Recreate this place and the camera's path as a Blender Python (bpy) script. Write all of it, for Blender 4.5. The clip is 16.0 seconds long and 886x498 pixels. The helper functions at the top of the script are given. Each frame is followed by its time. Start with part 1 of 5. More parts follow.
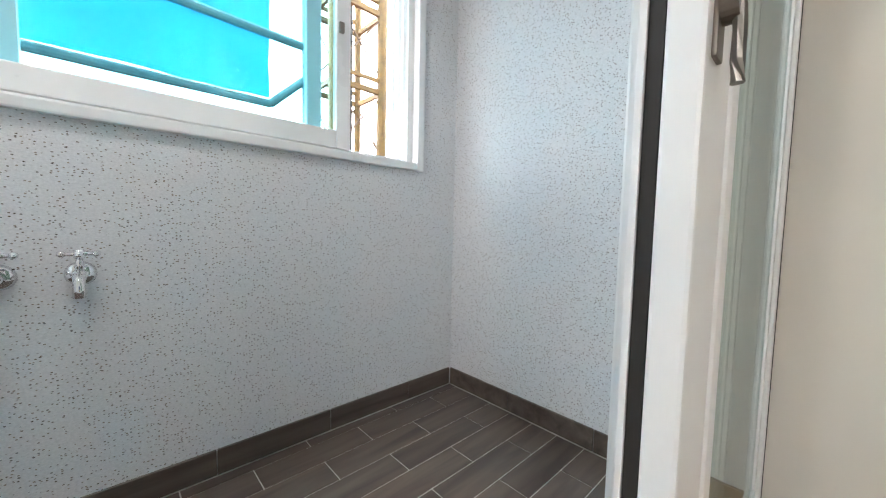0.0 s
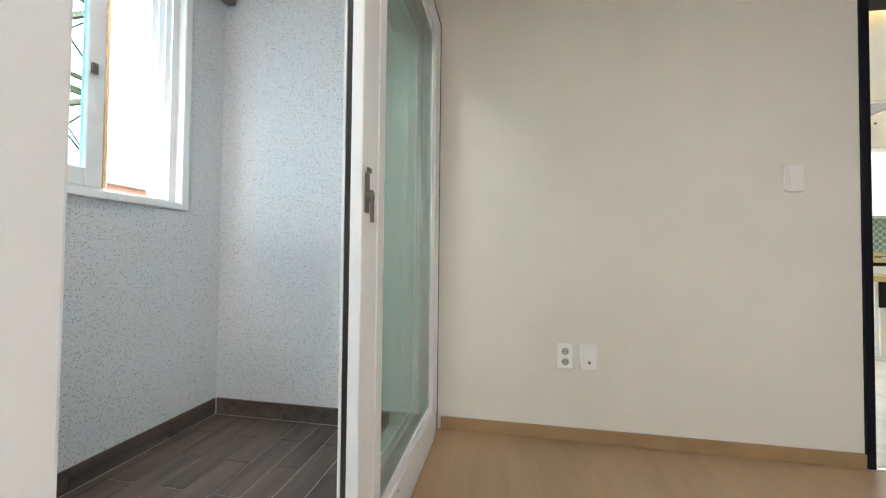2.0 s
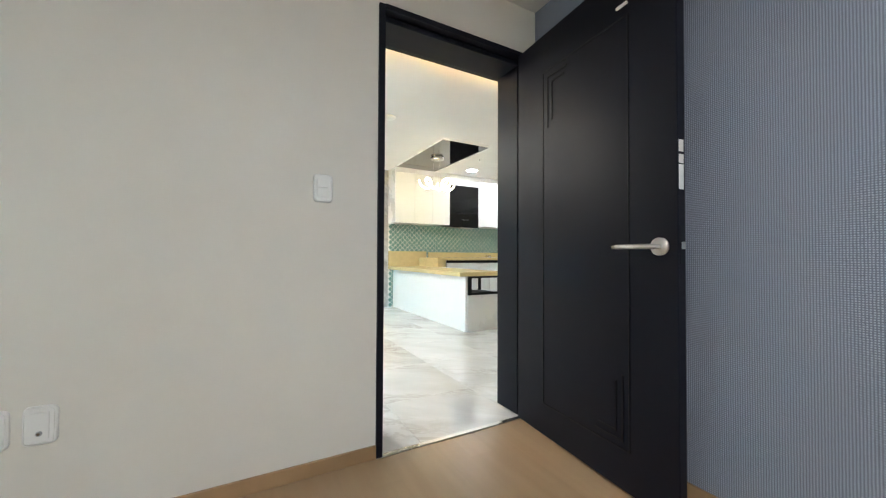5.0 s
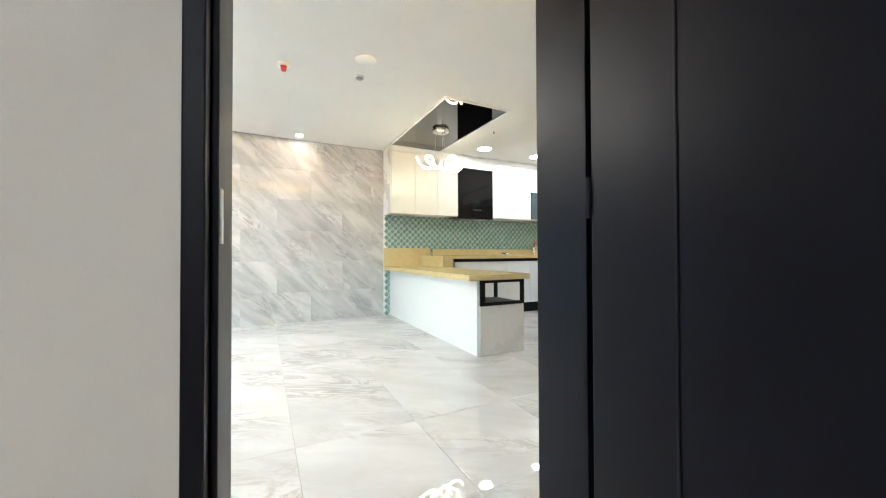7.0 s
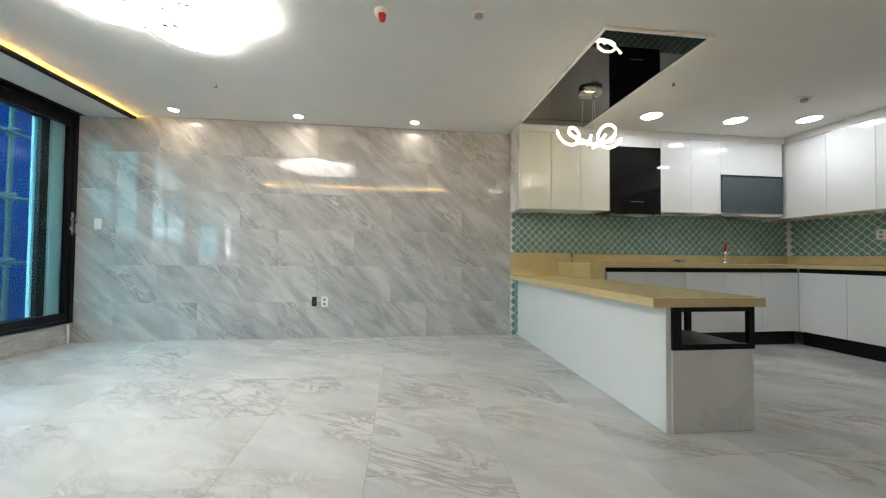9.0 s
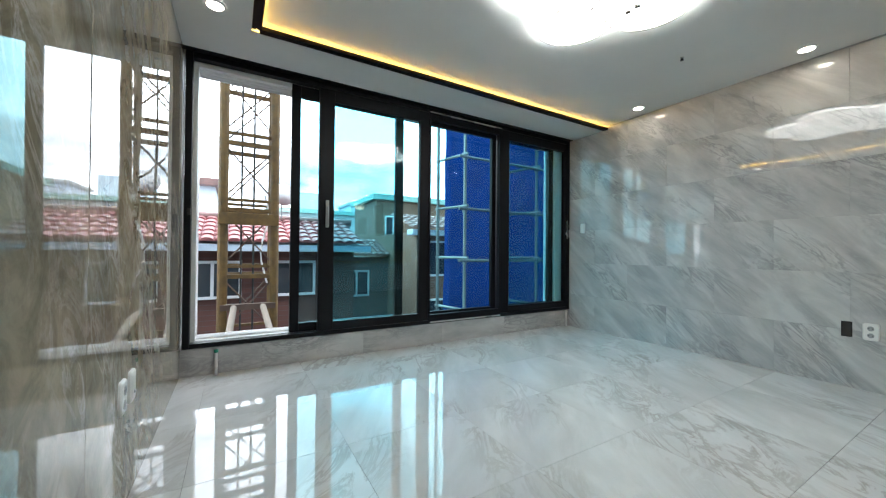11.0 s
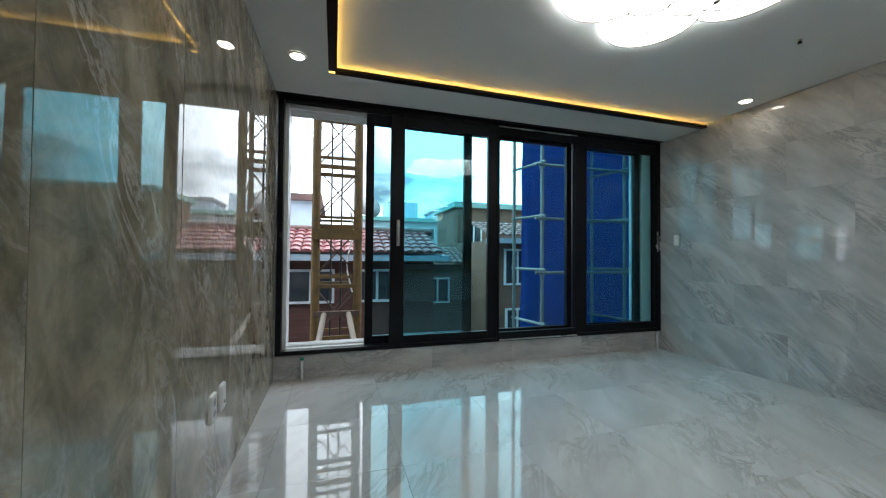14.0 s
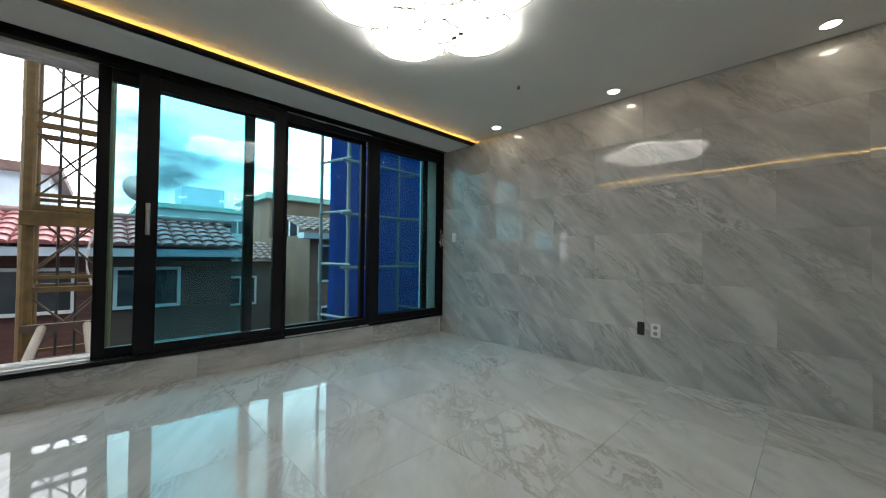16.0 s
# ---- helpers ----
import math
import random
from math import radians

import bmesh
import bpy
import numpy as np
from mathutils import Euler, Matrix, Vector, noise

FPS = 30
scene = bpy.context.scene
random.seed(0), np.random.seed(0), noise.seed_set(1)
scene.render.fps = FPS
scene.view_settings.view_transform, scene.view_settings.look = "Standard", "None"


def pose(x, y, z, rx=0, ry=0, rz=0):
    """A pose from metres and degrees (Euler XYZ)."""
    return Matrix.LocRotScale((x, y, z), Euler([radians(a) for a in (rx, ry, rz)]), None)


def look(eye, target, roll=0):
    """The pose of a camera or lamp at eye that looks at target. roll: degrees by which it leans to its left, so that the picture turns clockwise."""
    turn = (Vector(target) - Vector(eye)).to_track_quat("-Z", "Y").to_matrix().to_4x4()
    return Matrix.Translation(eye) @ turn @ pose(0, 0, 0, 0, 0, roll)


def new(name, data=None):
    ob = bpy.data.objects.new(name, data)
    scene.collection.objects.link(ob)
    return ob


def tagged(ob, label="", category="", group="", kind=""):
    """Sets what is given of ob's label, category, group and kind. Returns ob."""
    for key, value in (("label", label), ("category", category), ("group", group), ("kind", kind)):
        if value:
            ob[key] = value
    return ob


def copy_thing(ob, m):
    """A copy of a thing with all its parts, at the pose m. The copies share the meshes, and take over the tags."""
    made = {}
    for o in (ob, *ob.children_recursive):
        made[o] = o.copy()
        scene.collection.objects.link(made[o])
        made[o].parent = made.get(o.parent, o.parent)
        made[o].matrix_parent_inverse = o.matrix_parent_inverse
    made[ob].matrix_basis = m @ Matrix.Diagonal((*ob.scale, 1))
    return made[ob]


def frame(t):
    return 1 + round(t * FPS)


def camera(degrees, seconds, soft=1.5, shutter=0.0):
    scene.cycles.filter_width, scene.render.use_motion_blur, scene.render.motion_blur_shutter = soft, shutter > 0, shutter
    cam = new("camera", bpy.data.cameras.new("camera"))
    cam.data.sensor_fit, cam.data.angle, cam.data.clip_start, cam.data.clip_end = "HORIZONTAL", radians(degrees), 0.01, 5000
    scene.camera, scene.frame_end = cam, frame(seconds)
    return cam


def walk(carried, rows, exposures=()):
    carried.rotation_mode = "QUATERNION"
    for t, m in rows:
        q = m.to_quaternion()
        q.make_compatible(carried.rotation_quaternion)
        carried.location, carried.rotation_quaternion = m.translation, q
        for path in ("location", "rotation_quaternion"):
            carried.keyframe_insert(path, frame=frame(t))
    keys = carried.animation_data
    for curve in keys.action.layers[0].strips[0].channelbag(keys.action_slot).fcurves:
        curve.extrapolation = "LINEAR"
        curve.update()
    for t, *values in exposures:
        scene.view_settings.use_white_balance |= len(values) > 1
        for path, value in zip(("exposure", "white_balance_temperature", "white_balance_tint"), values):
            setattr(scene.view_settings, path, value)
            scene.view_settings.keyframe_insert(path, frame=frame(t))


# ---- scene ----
cam = camera(102.4, 16.0, soft=1.2)
PATH = [
    (0, (-1.722, -1.339, 0.816), (-3.176, 0.029, 0.685), 1.3),
    (0.5, (-1.664, -1.423, 0.818), (-2.914, 0.137, 0.753), 1.0),
    (1, (-1.608, -1.555, 0.831), (-2.622, 0.168, 0.812), 0.5),
    (1.5, (-1.547, -1.675, 0.844), (-2.231, 0.205, 0.857), 0.6),
    (2, (-1.464, -1.773, 0.852), (-1.813, 0.195, 0.898), 0.6),
    (2.5, (-1.328, -1.841, 0.877), (-1.425, 0.155, 0.94), 0.5),
    (3, (-1.178, -1.873, 0.884), (-1.043, 0.12, 0.953), 0.3),
    (3.5, (-1.015, -1.891, 0.886), (-0.627, 0.07, 0.952), 0.2),
    (4, (-0.855, -1.873, 0.906), (-0.205, 0.018, 0.957), 0.2),
    (4.5, (-0.687, -1.751, 0.92), (0.211, 0.036, 0.955), 0.2),
    (4.7, (-0.624, -1.689, 0.926), (0.342, 0.062, 0.962), 0.3),
    (6.8, (0.055, -0.736, 0.907), (0.974, 1.04, 0.94), -0.4),
    (7, (0.106, -0.632, 0.912), (1.005, 1.154, 0.939), -0.2),
    (7.5, (0.279, -0.377, 0.915), (1.064, 1.463, 0.953), -0.3),
    (8, (0.37, -0.132, 0.918), (1.023, 1.759, 0.958), 0.0),
    (8.5, (0.406, 0.074, 0.926), (0.912, 2.008, 0.967), 0.3),
    (9, (0.378, 0.292, 0.927), (0.612, 2.277, 0.976), 0.5),
    (9.5, (0.291, 0.435, 0.929), (-0.073, 2.401, 0.969), 0.8),
    (10, (0.148, 0.569, 0.931), (-0.744, 2.36, 0.952), 0.9),
    (12.3, (0.148, 0.727, 1.01), (-1.841, 0.934, 1.054), 0.3),
    (12.5, (0.16, 0.72, 1.028), (-1.827, 0.937, 1.065), 0.4),
    (13, (0.15, 0.763, 1.028), (-1.83, 1.04, 1.083), 0.5),
    (13.5, (0.182, 0.784, 1.048), (-1.778, 1.179, 1.093), 0.5),
    (14, (0.202, 0.841, 1.058), (-1.711, 1.423, 1.099), 0.5),
    (14.5, (0.237, 0.921, 1.05), (-1.6, 1.71, 1.089), 0.5),
    (15, (0.282, 0.995, 1.02), (-1.445, 2.002, 1.068), 0.3),
    (15.5, (0.342, 1.068, 1.019), (-1.249, 2.278, 1.062), 0.3),
    (16, (0.428, 1.139, 1.02), (-1.01, 2.528, 1.057), 0.7),
]
EXPOSURES = [(0, 1.45, 6700, 12), (1.5, 1.45, 6750, 10), (2.5, 1.4, 6800, 10), (3.5, 1.3, 6600, 10), (4.7, 1.3, 6300, 9), (7, 1.25, 6300, 10), (8, 0.5, 6550, 12), (9.5, 0.1, 6200, 9), (12.5, -1.0, 5800, 5), (14, -1.15, 5850, 5), (16, -1.08, 6300, 7)]
walk(cam, [(t, look(eye, target, roll)) for t, eye, target, roll in PATH], EXPOSURES)

# ---- world and sun ----
world = bpy.data.worlds.new("sky_world")
scene.world = world
world.use_nodes = True
wn, wl = world.node_tree.nodes, world.node_tree.links
wn.clear()
sky = wn.new("ShaderNodeTexSky")
sky.sky_type, sky.sun_disc = "NISHITA", False
sky.sun_elevation, sky.sun_rotation = radians(52), radians(188)
coord = wn.new("ShaderNodeTexCoord")
stretch = wn.new("ShaderNodeMapping")
stretch.inputs["Scale"].default_value = (2.2, 2.2, 5.0)
stretch.inputs["Location"].default_value = (0.3, 1.1, 0.35)
cloud = wn.new("ShaderNodeTexNoise")
cloud.inputs["Scale"].default_value, cloud.inputs["Detail"].default_value = 1.3, 7
cut = wn.new("ShaderNodeValToRGB")
cut.color_ramp.elements[0].color = (0.1, 0.1, 0.1, 1)
cut.color_ramp.elements[0].position, cut.color_ramp.elements[1].position = 0.36, 0.53
mixc = wn.new("ShaderNodeMixRGB")
mixc.inputs["Color2"].default_value = (60, 61, 62, 1)
back = wn.new("ShaderNodeBackground")
back.inputs["Strength"].default_value = 0.15
wout = wn.new("ShaderNodeOutputWorld")
wl.new(coord.outputs["Generated"], stretch.inputs["Vector"])
wl.new(stretch.outputs["Vector"], cloud.inputs["Vector"])
wl.new(cloud.outputs["Fac"], cut.inputs["Fac"])
wl.new(cut.outputs["Color"], mixc.inputs["Fac"])
wl.new(sky.outputs["Color"], mixc.inputs["Color1"])
wl.new(mixc.outputs["Color"], back.inputs["Color"])
wl.new(back.outputs["Background"], wout.inputs["Surface"])
sun_data = bpy.data.lights.new("sun", "SUN")
sun_data.energy, sun_data.angle, sun_data.color = 3.6, radians(0.5), (1.0, 0.95, 0.87)
sun = new("sun", sun_data)
sun.matrix_world = look((0, 0, 20), (0.06, 10, 4))


def window_light(name, x, y, z, wide, high, watts, color):
    """The sky's light, entering through a window opening."""
    d = bpy.data.lights.new(name, "AREA")
    d.shape, d.size, d.size_y, d.energy, d.color = "RECTANGLE", wide, high, watts, color
    ob = new(name, d)
    ob.matrix_world = pose(x, y, z, 90, 0, -90)
    return ob


window_light("balcony_daylight", -3.28, -1.27, 1.68, 2.0, 1.15, 1.2, (0.92, 0.96, 1.0))

# ---- materials ----
def mat(name, color, rough=0.5, metal=0.0, spec=0.5):
    m = bpy.data.materials.new(name)
    m.use_nodes = True
    b = m.node_tree.nodes["Principled BSDF"]
    b.inputs["Base Color"].default_value = (*color, 1)
    b.inputs["Roughness"].default_value = rough
    b.inputs["Metallic"].default_value = metal
    b.inputs["Specular IOR Level"].default_value = spec
    return m


def nd(m, kind, **inputs):
    n = m.node_tree.nodes.new(kind)
    for k, v in inputs.items():
        n.inputs[k.replace("_", " ")].default_value = v
    return n


def ln(m, a, b):
    m.node_tree.links.new(a, b)


def place(m, scale=(1, 1, 1), turn=(0, 0, 0), shuffle=0.0):
    """World position, turned and stretched, shifted from piece to piece."""
    g = nd(m, "ShaderNodeNewGeometry")
    src = g.outputs["Position"]
    if shuffle:
        o = nd(m, "ShaderNodeObjectInfo")
        mul = nd(m, "ShaderNodeMath")
        mul.operation = "MULTIPLY"
        mul.inputs[1].default_value = shuffle
        ln(m, o.outputs["Random"], mul.inputs[0])
        add = nd(m, "ShaderNodeVectorMath")
        ln(m, src, add.inputs[0])
        ln(m, mul.outputs[0], add.inputs[1])
        src = add.outputs[0]
    r = nd(m, "ShaderNodeMapping")
    r.inputs["Rotation"].default_value = [radians(a) for a in turn]
    ln(m, src, r.inputs["Vector"])
    s = nd(m, "ShaderNodeMapping")
    s.inputs["Scale"].default_value = scale
    ln(m, r.outputs["Vector"], s.inputs["Vector"])
    return s.outputs["Vector"]


def noise_of(m, vec, scale, detail=4, rough=0.55, warp=0.0):
    n = nd(m, "ShaderNodeTexNoise", Scale=scale, Detail=detail, Roughness=rough, Distortion=warp)
    ln(m, vec, n.inputs["Vector"])
    return n.outputs["Fac"]


def ramp(m, fac, stops):
    r = nd(m, "ShaderNodeValToRGB")
    e = r.color_ramp.elements
    while len(e) < len(stops):
        e.new(0.5)
    for el, (p, c) in zip(e, stops):
        el.position, el.color = p, ((c, c, c, 1) if not isinstance(c, tuple) else (*c, 1))
    ln(m, fac, r.inputs["Fac"])
    return r.outputs["Color"]


def blend(m, kind, a, b, fac=1.0):
    x = nd(m, "ShaderNodeMixRGB")
    x.blend_type = kind
    for v, key in ((a, "Color1"), (b, "Color2"), (fac, "Fac")):
        if hasattr(v, "is_linked"):
            ln(m, v, x.inputs[key])
        else:
            x.inputs[key].default_value = v if key == "Fac" else (*v, 1)
    return x.outputs["Color"]


def base(m, col):
    ln(m, col, m.node_tree.nodes["Principled BSDF"].inputs["Base Color"])


def rough(m, val):
    ln(m, val, m.node_tree.nodes["Principled BSDF"].inputs["Roughness"])


def bump(m, height, strength=0.2, dist=0.002):
    b = nd(m, "ShaderNodeBump", Strength=strength, Distance=dist)
    ln(m, height, b.inputs["Height"])
    ln(m, b.outputs["Normal"], m.node_tree.nodes["Principled BSDF"].inputs["Normal"])


def plain(name, color, r=0.5, metal=0.0, vary=0.06, scale=3.0, fine=120.0, relief=0.08):
    """Paint, plastic or metal with faint large stains and a fine grain."""
    m = mat(name, color, r, metal)
    v = place(m)
    big = noise_of(m, v, scale, 5)
    small = noise_of(m, v, fine, 2)
    lo, hi = tuple(c * (1 - vary) for c in color), tuple(min(1, c * (1 + vary)) for c in color)
    base(m, ramp(m, big, [(0.3, lo), (0.7, hi)]))
    rough(m, ramp(m, big, [(0.3, max(0.02, r * 0.85)), (0.7, min(1, r * 1.15))]))
    bump(m, small, relief, 0.0008)
    return m


def glow(name, color, strength):
    m = bpy.data.materials.new(name)
    m.use_nodes = True
    n = m.node_tree.nodes
    n.clear()
    e = n.new("ShaderNodeEmission")
    e.inputs["Color"].default_value, e.inputs["Strength"].default_value = (*color, 1), strength
    o = n.new("ShaderNodeOutputMaterial")
    m.node_tree.links.new(e.outputs[0], o.inputs["Surface"])
    return m


def glass(name, tint, gloss=1.0):
    m = bpy.data.materials.new(name)
    m.use_nodes = True
    n, l = m.node_tree.nodes, m.node_tree.links
    n.clear()
    t, g, f, mx, o = (n.new("ShaderNode" + k) for k in ("BsdfTransparent", "BsdfGlossy", "LayerWeight", "MixShader", "OutputMaterial"))
    t.inputs["Color"].default_value = (*tint, 1)
    g.inputs["Roughness"].default_value = 0.01
    steps = [n.new("ShaderNodeMath") for _ in range(2)]
    steps[0].operation, steps[1].operation = "POWER", "MULTIPLY_ADD"
    steps[0].inputs[1].default_value = 4.0
    steps[1].inputs[1].default_value, steps[1].inputs[2].default_value = 0.7 * gloss, 0.035 * gloss
    l.new(f.outputs["Facing"], steps[0].inputs[0])
    l.new(steps[0].outputs[0], steps[1].inputs[0])
    l.new(steps[1].outputs[0], mx.inputs[0])
    l.new(t.outputs[0], mx.inputs[1])
    l.new(g.outputs[0], mx.inputs[2])
    l.new(mx.outputs[0], o.inputs["Surface"])
    return m


def marble(name, light, dark, vein, turn, shuffle, gloss=0.06, veins=0.5, stretch=(1.0, 1.0, 5.0), size=1.0):
    m = mat(name, light, gloss)
    v = place(m, tuple(s * size for s in stretch), turn, shuffle)
    cloudy = noise_of(m, v, 1.1, 7, 0.6, 0.6)
    col = ramp(m, cloudy, [(0.32, dark), (0.5, tuple((a + b) / 2 for a, b in zip(light, dark))), (0.64, light)])
    streak = noise_of(m, v, 2.2, 9, 0.66, 1.4)
    line = ramp(m, streak, [(0.44, 0.0), (0.495, 1.0), (0.51, 1.0), (0.56, 0.0)])
    gate = ramp(m, noise_of(m, v, 0.8, 3), [(0.45, 0.0), (0.65, veins)])
    k = blend(m, "MULTIPLY", line, gate)
    base(m, blend(m, "MIX", col, vein, k))
    rough(m, ramp(m, streak, [(0.3, gloss * 0.8), (0.7, gloss * 1.3)]))
    return m


M_CEIL = plain("ceiling_paper", (0.78, 0.77, 0.75), 0.75, vary=0.02, fine=300, relief=0.15)
M_WALLPAPER = plain("cream_wallpaper", (0.74, 0.71, 0.65), 0.7, vary=0.03, fine=260, relief=0.2)
M_WHITE_PVC = plain("white_pvc", (0.8, 0.8, 0.8), 0.3, vary=0.03)
M_WHITE_GLOSS = plain("white_gloss_panel", (0.82, 0.83, 0.83), 0.07, vary=0.01, relief=0.0)
M_WHITE_MATT = plain("white_panel", (0.8, 0.8, 0.79), 0.28, vary=0.02, relief=0.02)
M_PLASTIC = plain("white_plastic", (0.84, 0.83, 0.81), 0.3, vary=0.02)
M_BLACK = plain("black_aluminium", (0.003, 0.0035, 0.006), 0.42, vary=0.2)
M_BLACK.node_tree.nodes["Principled BSDF"].inputs["Specular IOR Level"].default_value = 0.25
M_BLACK_GLOSS = plain("black_gloss", (0.008, 0.008, 0.009), 0.05, vary=0.1, relief=0.0)
M_BLACK_MIRROR = mat("black_mirror", (0.1, 0.1, 0.1), 0.015, 1.0)
M_GASKET = plain("black_gasket", (0.02, 0.018, 0.017), 0.7)
M_NAVY = plain("navy_film", (0.0075, 0.008, 0.014), 0.45, vary=0.12, scale=1.5, relief=0.12)
M_NAVY.node_tree.nodes["Principled BSDF"].inputs["Specular IOR Level"].default_value = 0.17
M_STEEL = plain("brushed_steel", (0.62, 0.6, 0.57), 0.28, 1.0, vary=0.05)
M_CHROME = plain("chrome", (0.8, 0.8, 0.82), 0.08, 1.0, vary=0.03, relief=0.0)
M_OLDMETAL = plain("bronzed_metal", (0.3, 0.27, 0.24), 0.35, 1.0, vary=0.2)
M_LOCK = plain("aged_lock_metal", (0.2, 0.18, 0.16), 0.45, 1.0, vary=0.2)
M_SLOT = plain("dark_recess", (0.02, 0.02, 0.02), 0.6)
M_GREY_PLASTIC = plain("grey_plastic", (0.35, 0.36, 0.37), 0.45)
M_RED = plain("red_plastic", (0.5, 0.02, 0.03), 0.3)
M_GREEN = plain("green_plastic", (0.02, 0.25, 0.15), 0.4)
M_GROUT = plain("pale_grout", (0.62, 0.61, 0.58), 0.8)
M_WHITE_GROUT = plain("white_grout", (0.75, 0.76, 0.74), 0.8)
M_BASEBOARD = plain("oak_baseboard", (0.36, 0.225, 0.115), 0.45, vary=0.1, scale=6)
M_GREYWALL = plain("grey_green_paint", (0.52, 0.52, 0.47), 0.65, vary=0.03)
M_TINTGLASS = plain("smoked_glass_door", (0.05, 0.075, 0.085), 0.08, vary=0.05, relief=0.0)
M_CREAM_GLOSS = plain("ivory_gloss_panel", (0.8, 0.8, 0.74), 0.07, vary=0.01, relief=0.0)

M_FLOOR_MARBLE = marble("white_marble_tile", (0.71, 0.705, 0.7), (0.55, 0.545, 0.54), (0.29, 0.25, 0.22), (10, 20, 38), 37.0, 0.018, 0.55, (0.9, 2.6, 1.0))
M_WALL_MARBLE = marble("grey_marble_tile", (0.63, 0.622, 0.61), (0.40, 0.395, 0.40), (0.27, 0.265, 0.275), (0, -42, 0), 23.0, 0.014, 0.75, (1.0, 1.0, 4.2), 1.3)
M_SOUTH_MARBLE = marble("brown_grey_marble_tile", (0.44, 0.39, 0.295), (0.2, 0.172, 0.115), (0.58, 0.55, 0.5), (0, 62, 0), 9.0, 0.012, 0.9, (0.9, 1.0, 2.4), 1.6)
for _m in (M_WALL_MARBLE, M_SOUTH_MARBLE):  # polished slabs are never quite flat
    bump(_m, noise_of(_m, place(_m), 2.2, 1), 0.25, 0.004)
_sm = M_SOUTH_MARBLE
_sv = place(_sm, (1.0, 1.0, 0.8), (0, 20, 0), 9.0)
_warp = nd(_sm, "ShaderNodeTexNoise", Scale=2.5, Detail=5.0)
ln(_sm, _sv, _warp.inputs["Vector"])
_cr = nd(_sm, "ShaderNodeTexVoronoi", Scale=3.2)
_cr.feature = "DISTANCE_TO_EDGE"
ln(_sm, blend(_sm, "ADD", _sv, _warp.outputs["Color"], 0.55), _cr.inputs["Vector"])
_crack = ramp(_sm, _cr.outputs["Distance"], [(0.0, 0.6), (0.008, 0.3), (0.02, 0.0)])
_gate = ramp(_sm, noise_of(_sm, _sv, 2.3, 6), [(0.5, 0.0), (0.6, 1.0)])
_old = _sm.node_tree.nodes["Principled BSDF"].inputs["Base Color"].links[0].from_socket
_mott = ramp(_sm, noise_of(_sm, _sv, 7.0, 8, 0.7, 1.2), [(0.35, 0.62), (0.6, 1.0)])
_veined = blend(_sm, "MIX", _old, (0.55, 0.51, 0.45), blend(_sm, "MULTIPLY", _crack, _gate))
base(_sm, blend(_sm, "MULTIPLY", _veined, _mott))

M_COUNTER = plain("butter_yellow_stone", (0.66, 0.53, 0.27), 0.22, vary=0.05, scale=14, relief=0.02)
M_TEAL_TILE = mat("teal_glazed_tile", (0.2, 0.36, 0.33), 0.14)
_v = place(M_TEAL_TILE, shuffle=11.0)
base(M_TEAL_TILE, ramp(M_TEAL_TILE, noise_of(M_TEAL_TILE, _v, 9, 4), [(0.3, (0.15, 0.29, 0.27)), (0.7, (0.24, 0.39, 0.36))]))

# pale render with brown and dark flecks
M_FLECK = mat("flecked_balcony_coating", (0.7, 0.71, 0.73), 0.7)
_v = place(M_FLECK, (1, 1, 1.7), (0, 8, 0))
_vor = nd(M_FLECK, "ShaderNodeTexVoronoi", Scale=108, Randomness=1.0)
ln(M_FLECK, _v, _vor.inputs["Vector"])
_spot = ramp(M_FLECK, _vor.outputs["Distance"], [(0.23, 1.0), (0.31, 0.0)])
_keep = ramp(M_FLECK, _vor.outputs["Color"], [(0.46, 0.0), (0.5, 1.0)])
_hue = ramp(M_FLECK, noise_of(M_FLECK, _v, 90, 1), [(0.4, (0.07, 0.05, 0.045)), (0.55, (0.3, 0.22, 0.18)), (0.65, (0.12, 0.13, 0.15))])
_ground = ramp(M_FLECK, noise_of(M_FLECK, _v, 160, 4), [(0.3, (0.6, 0.6, 0.62)), (0.7, (0.74, 0.74, 0.76))])
base(M_FLECK, blend(M_FLECK, "MIX", _ground, _hue, blend(M_FLECK, "MULTIPLY", _spot, _keep)))
bump(M_FLECK, noise_of(M_FLECK, _v, 220, 4), 0.5, 0.002)


def wood(name, a, b, c, r, along, shuffle, scale=1.0):
    m = mat(name, b, r)
    st = [9.0, 9.0, 9.0]
    st["xyz".index(along)] = 0.9
    v = place(m, tuple(s * scale for s in st), (0, 0, 0), shuffle)
    grain = noise_of(m, v, 2.2, 6, 0.5, 0.5)
    col = ramp(m, grain, [(0.3, a), (0.5, b), (0.7, c)])
    o = nd(m, "ShaderNodeObjectInfo")
    tone = ramp(m, o.outputs["Random"], [(0.0, 0.9), (1.0, 1.0)])
    base(m, blend(m, "MULTIPLY", col, tone))
    rough(m, ramp(m, grain, [(0.3, r * 0.85), (0.7, r * 1.2)]))
    bump(m, grain, 0.06, 0.001)
    return m


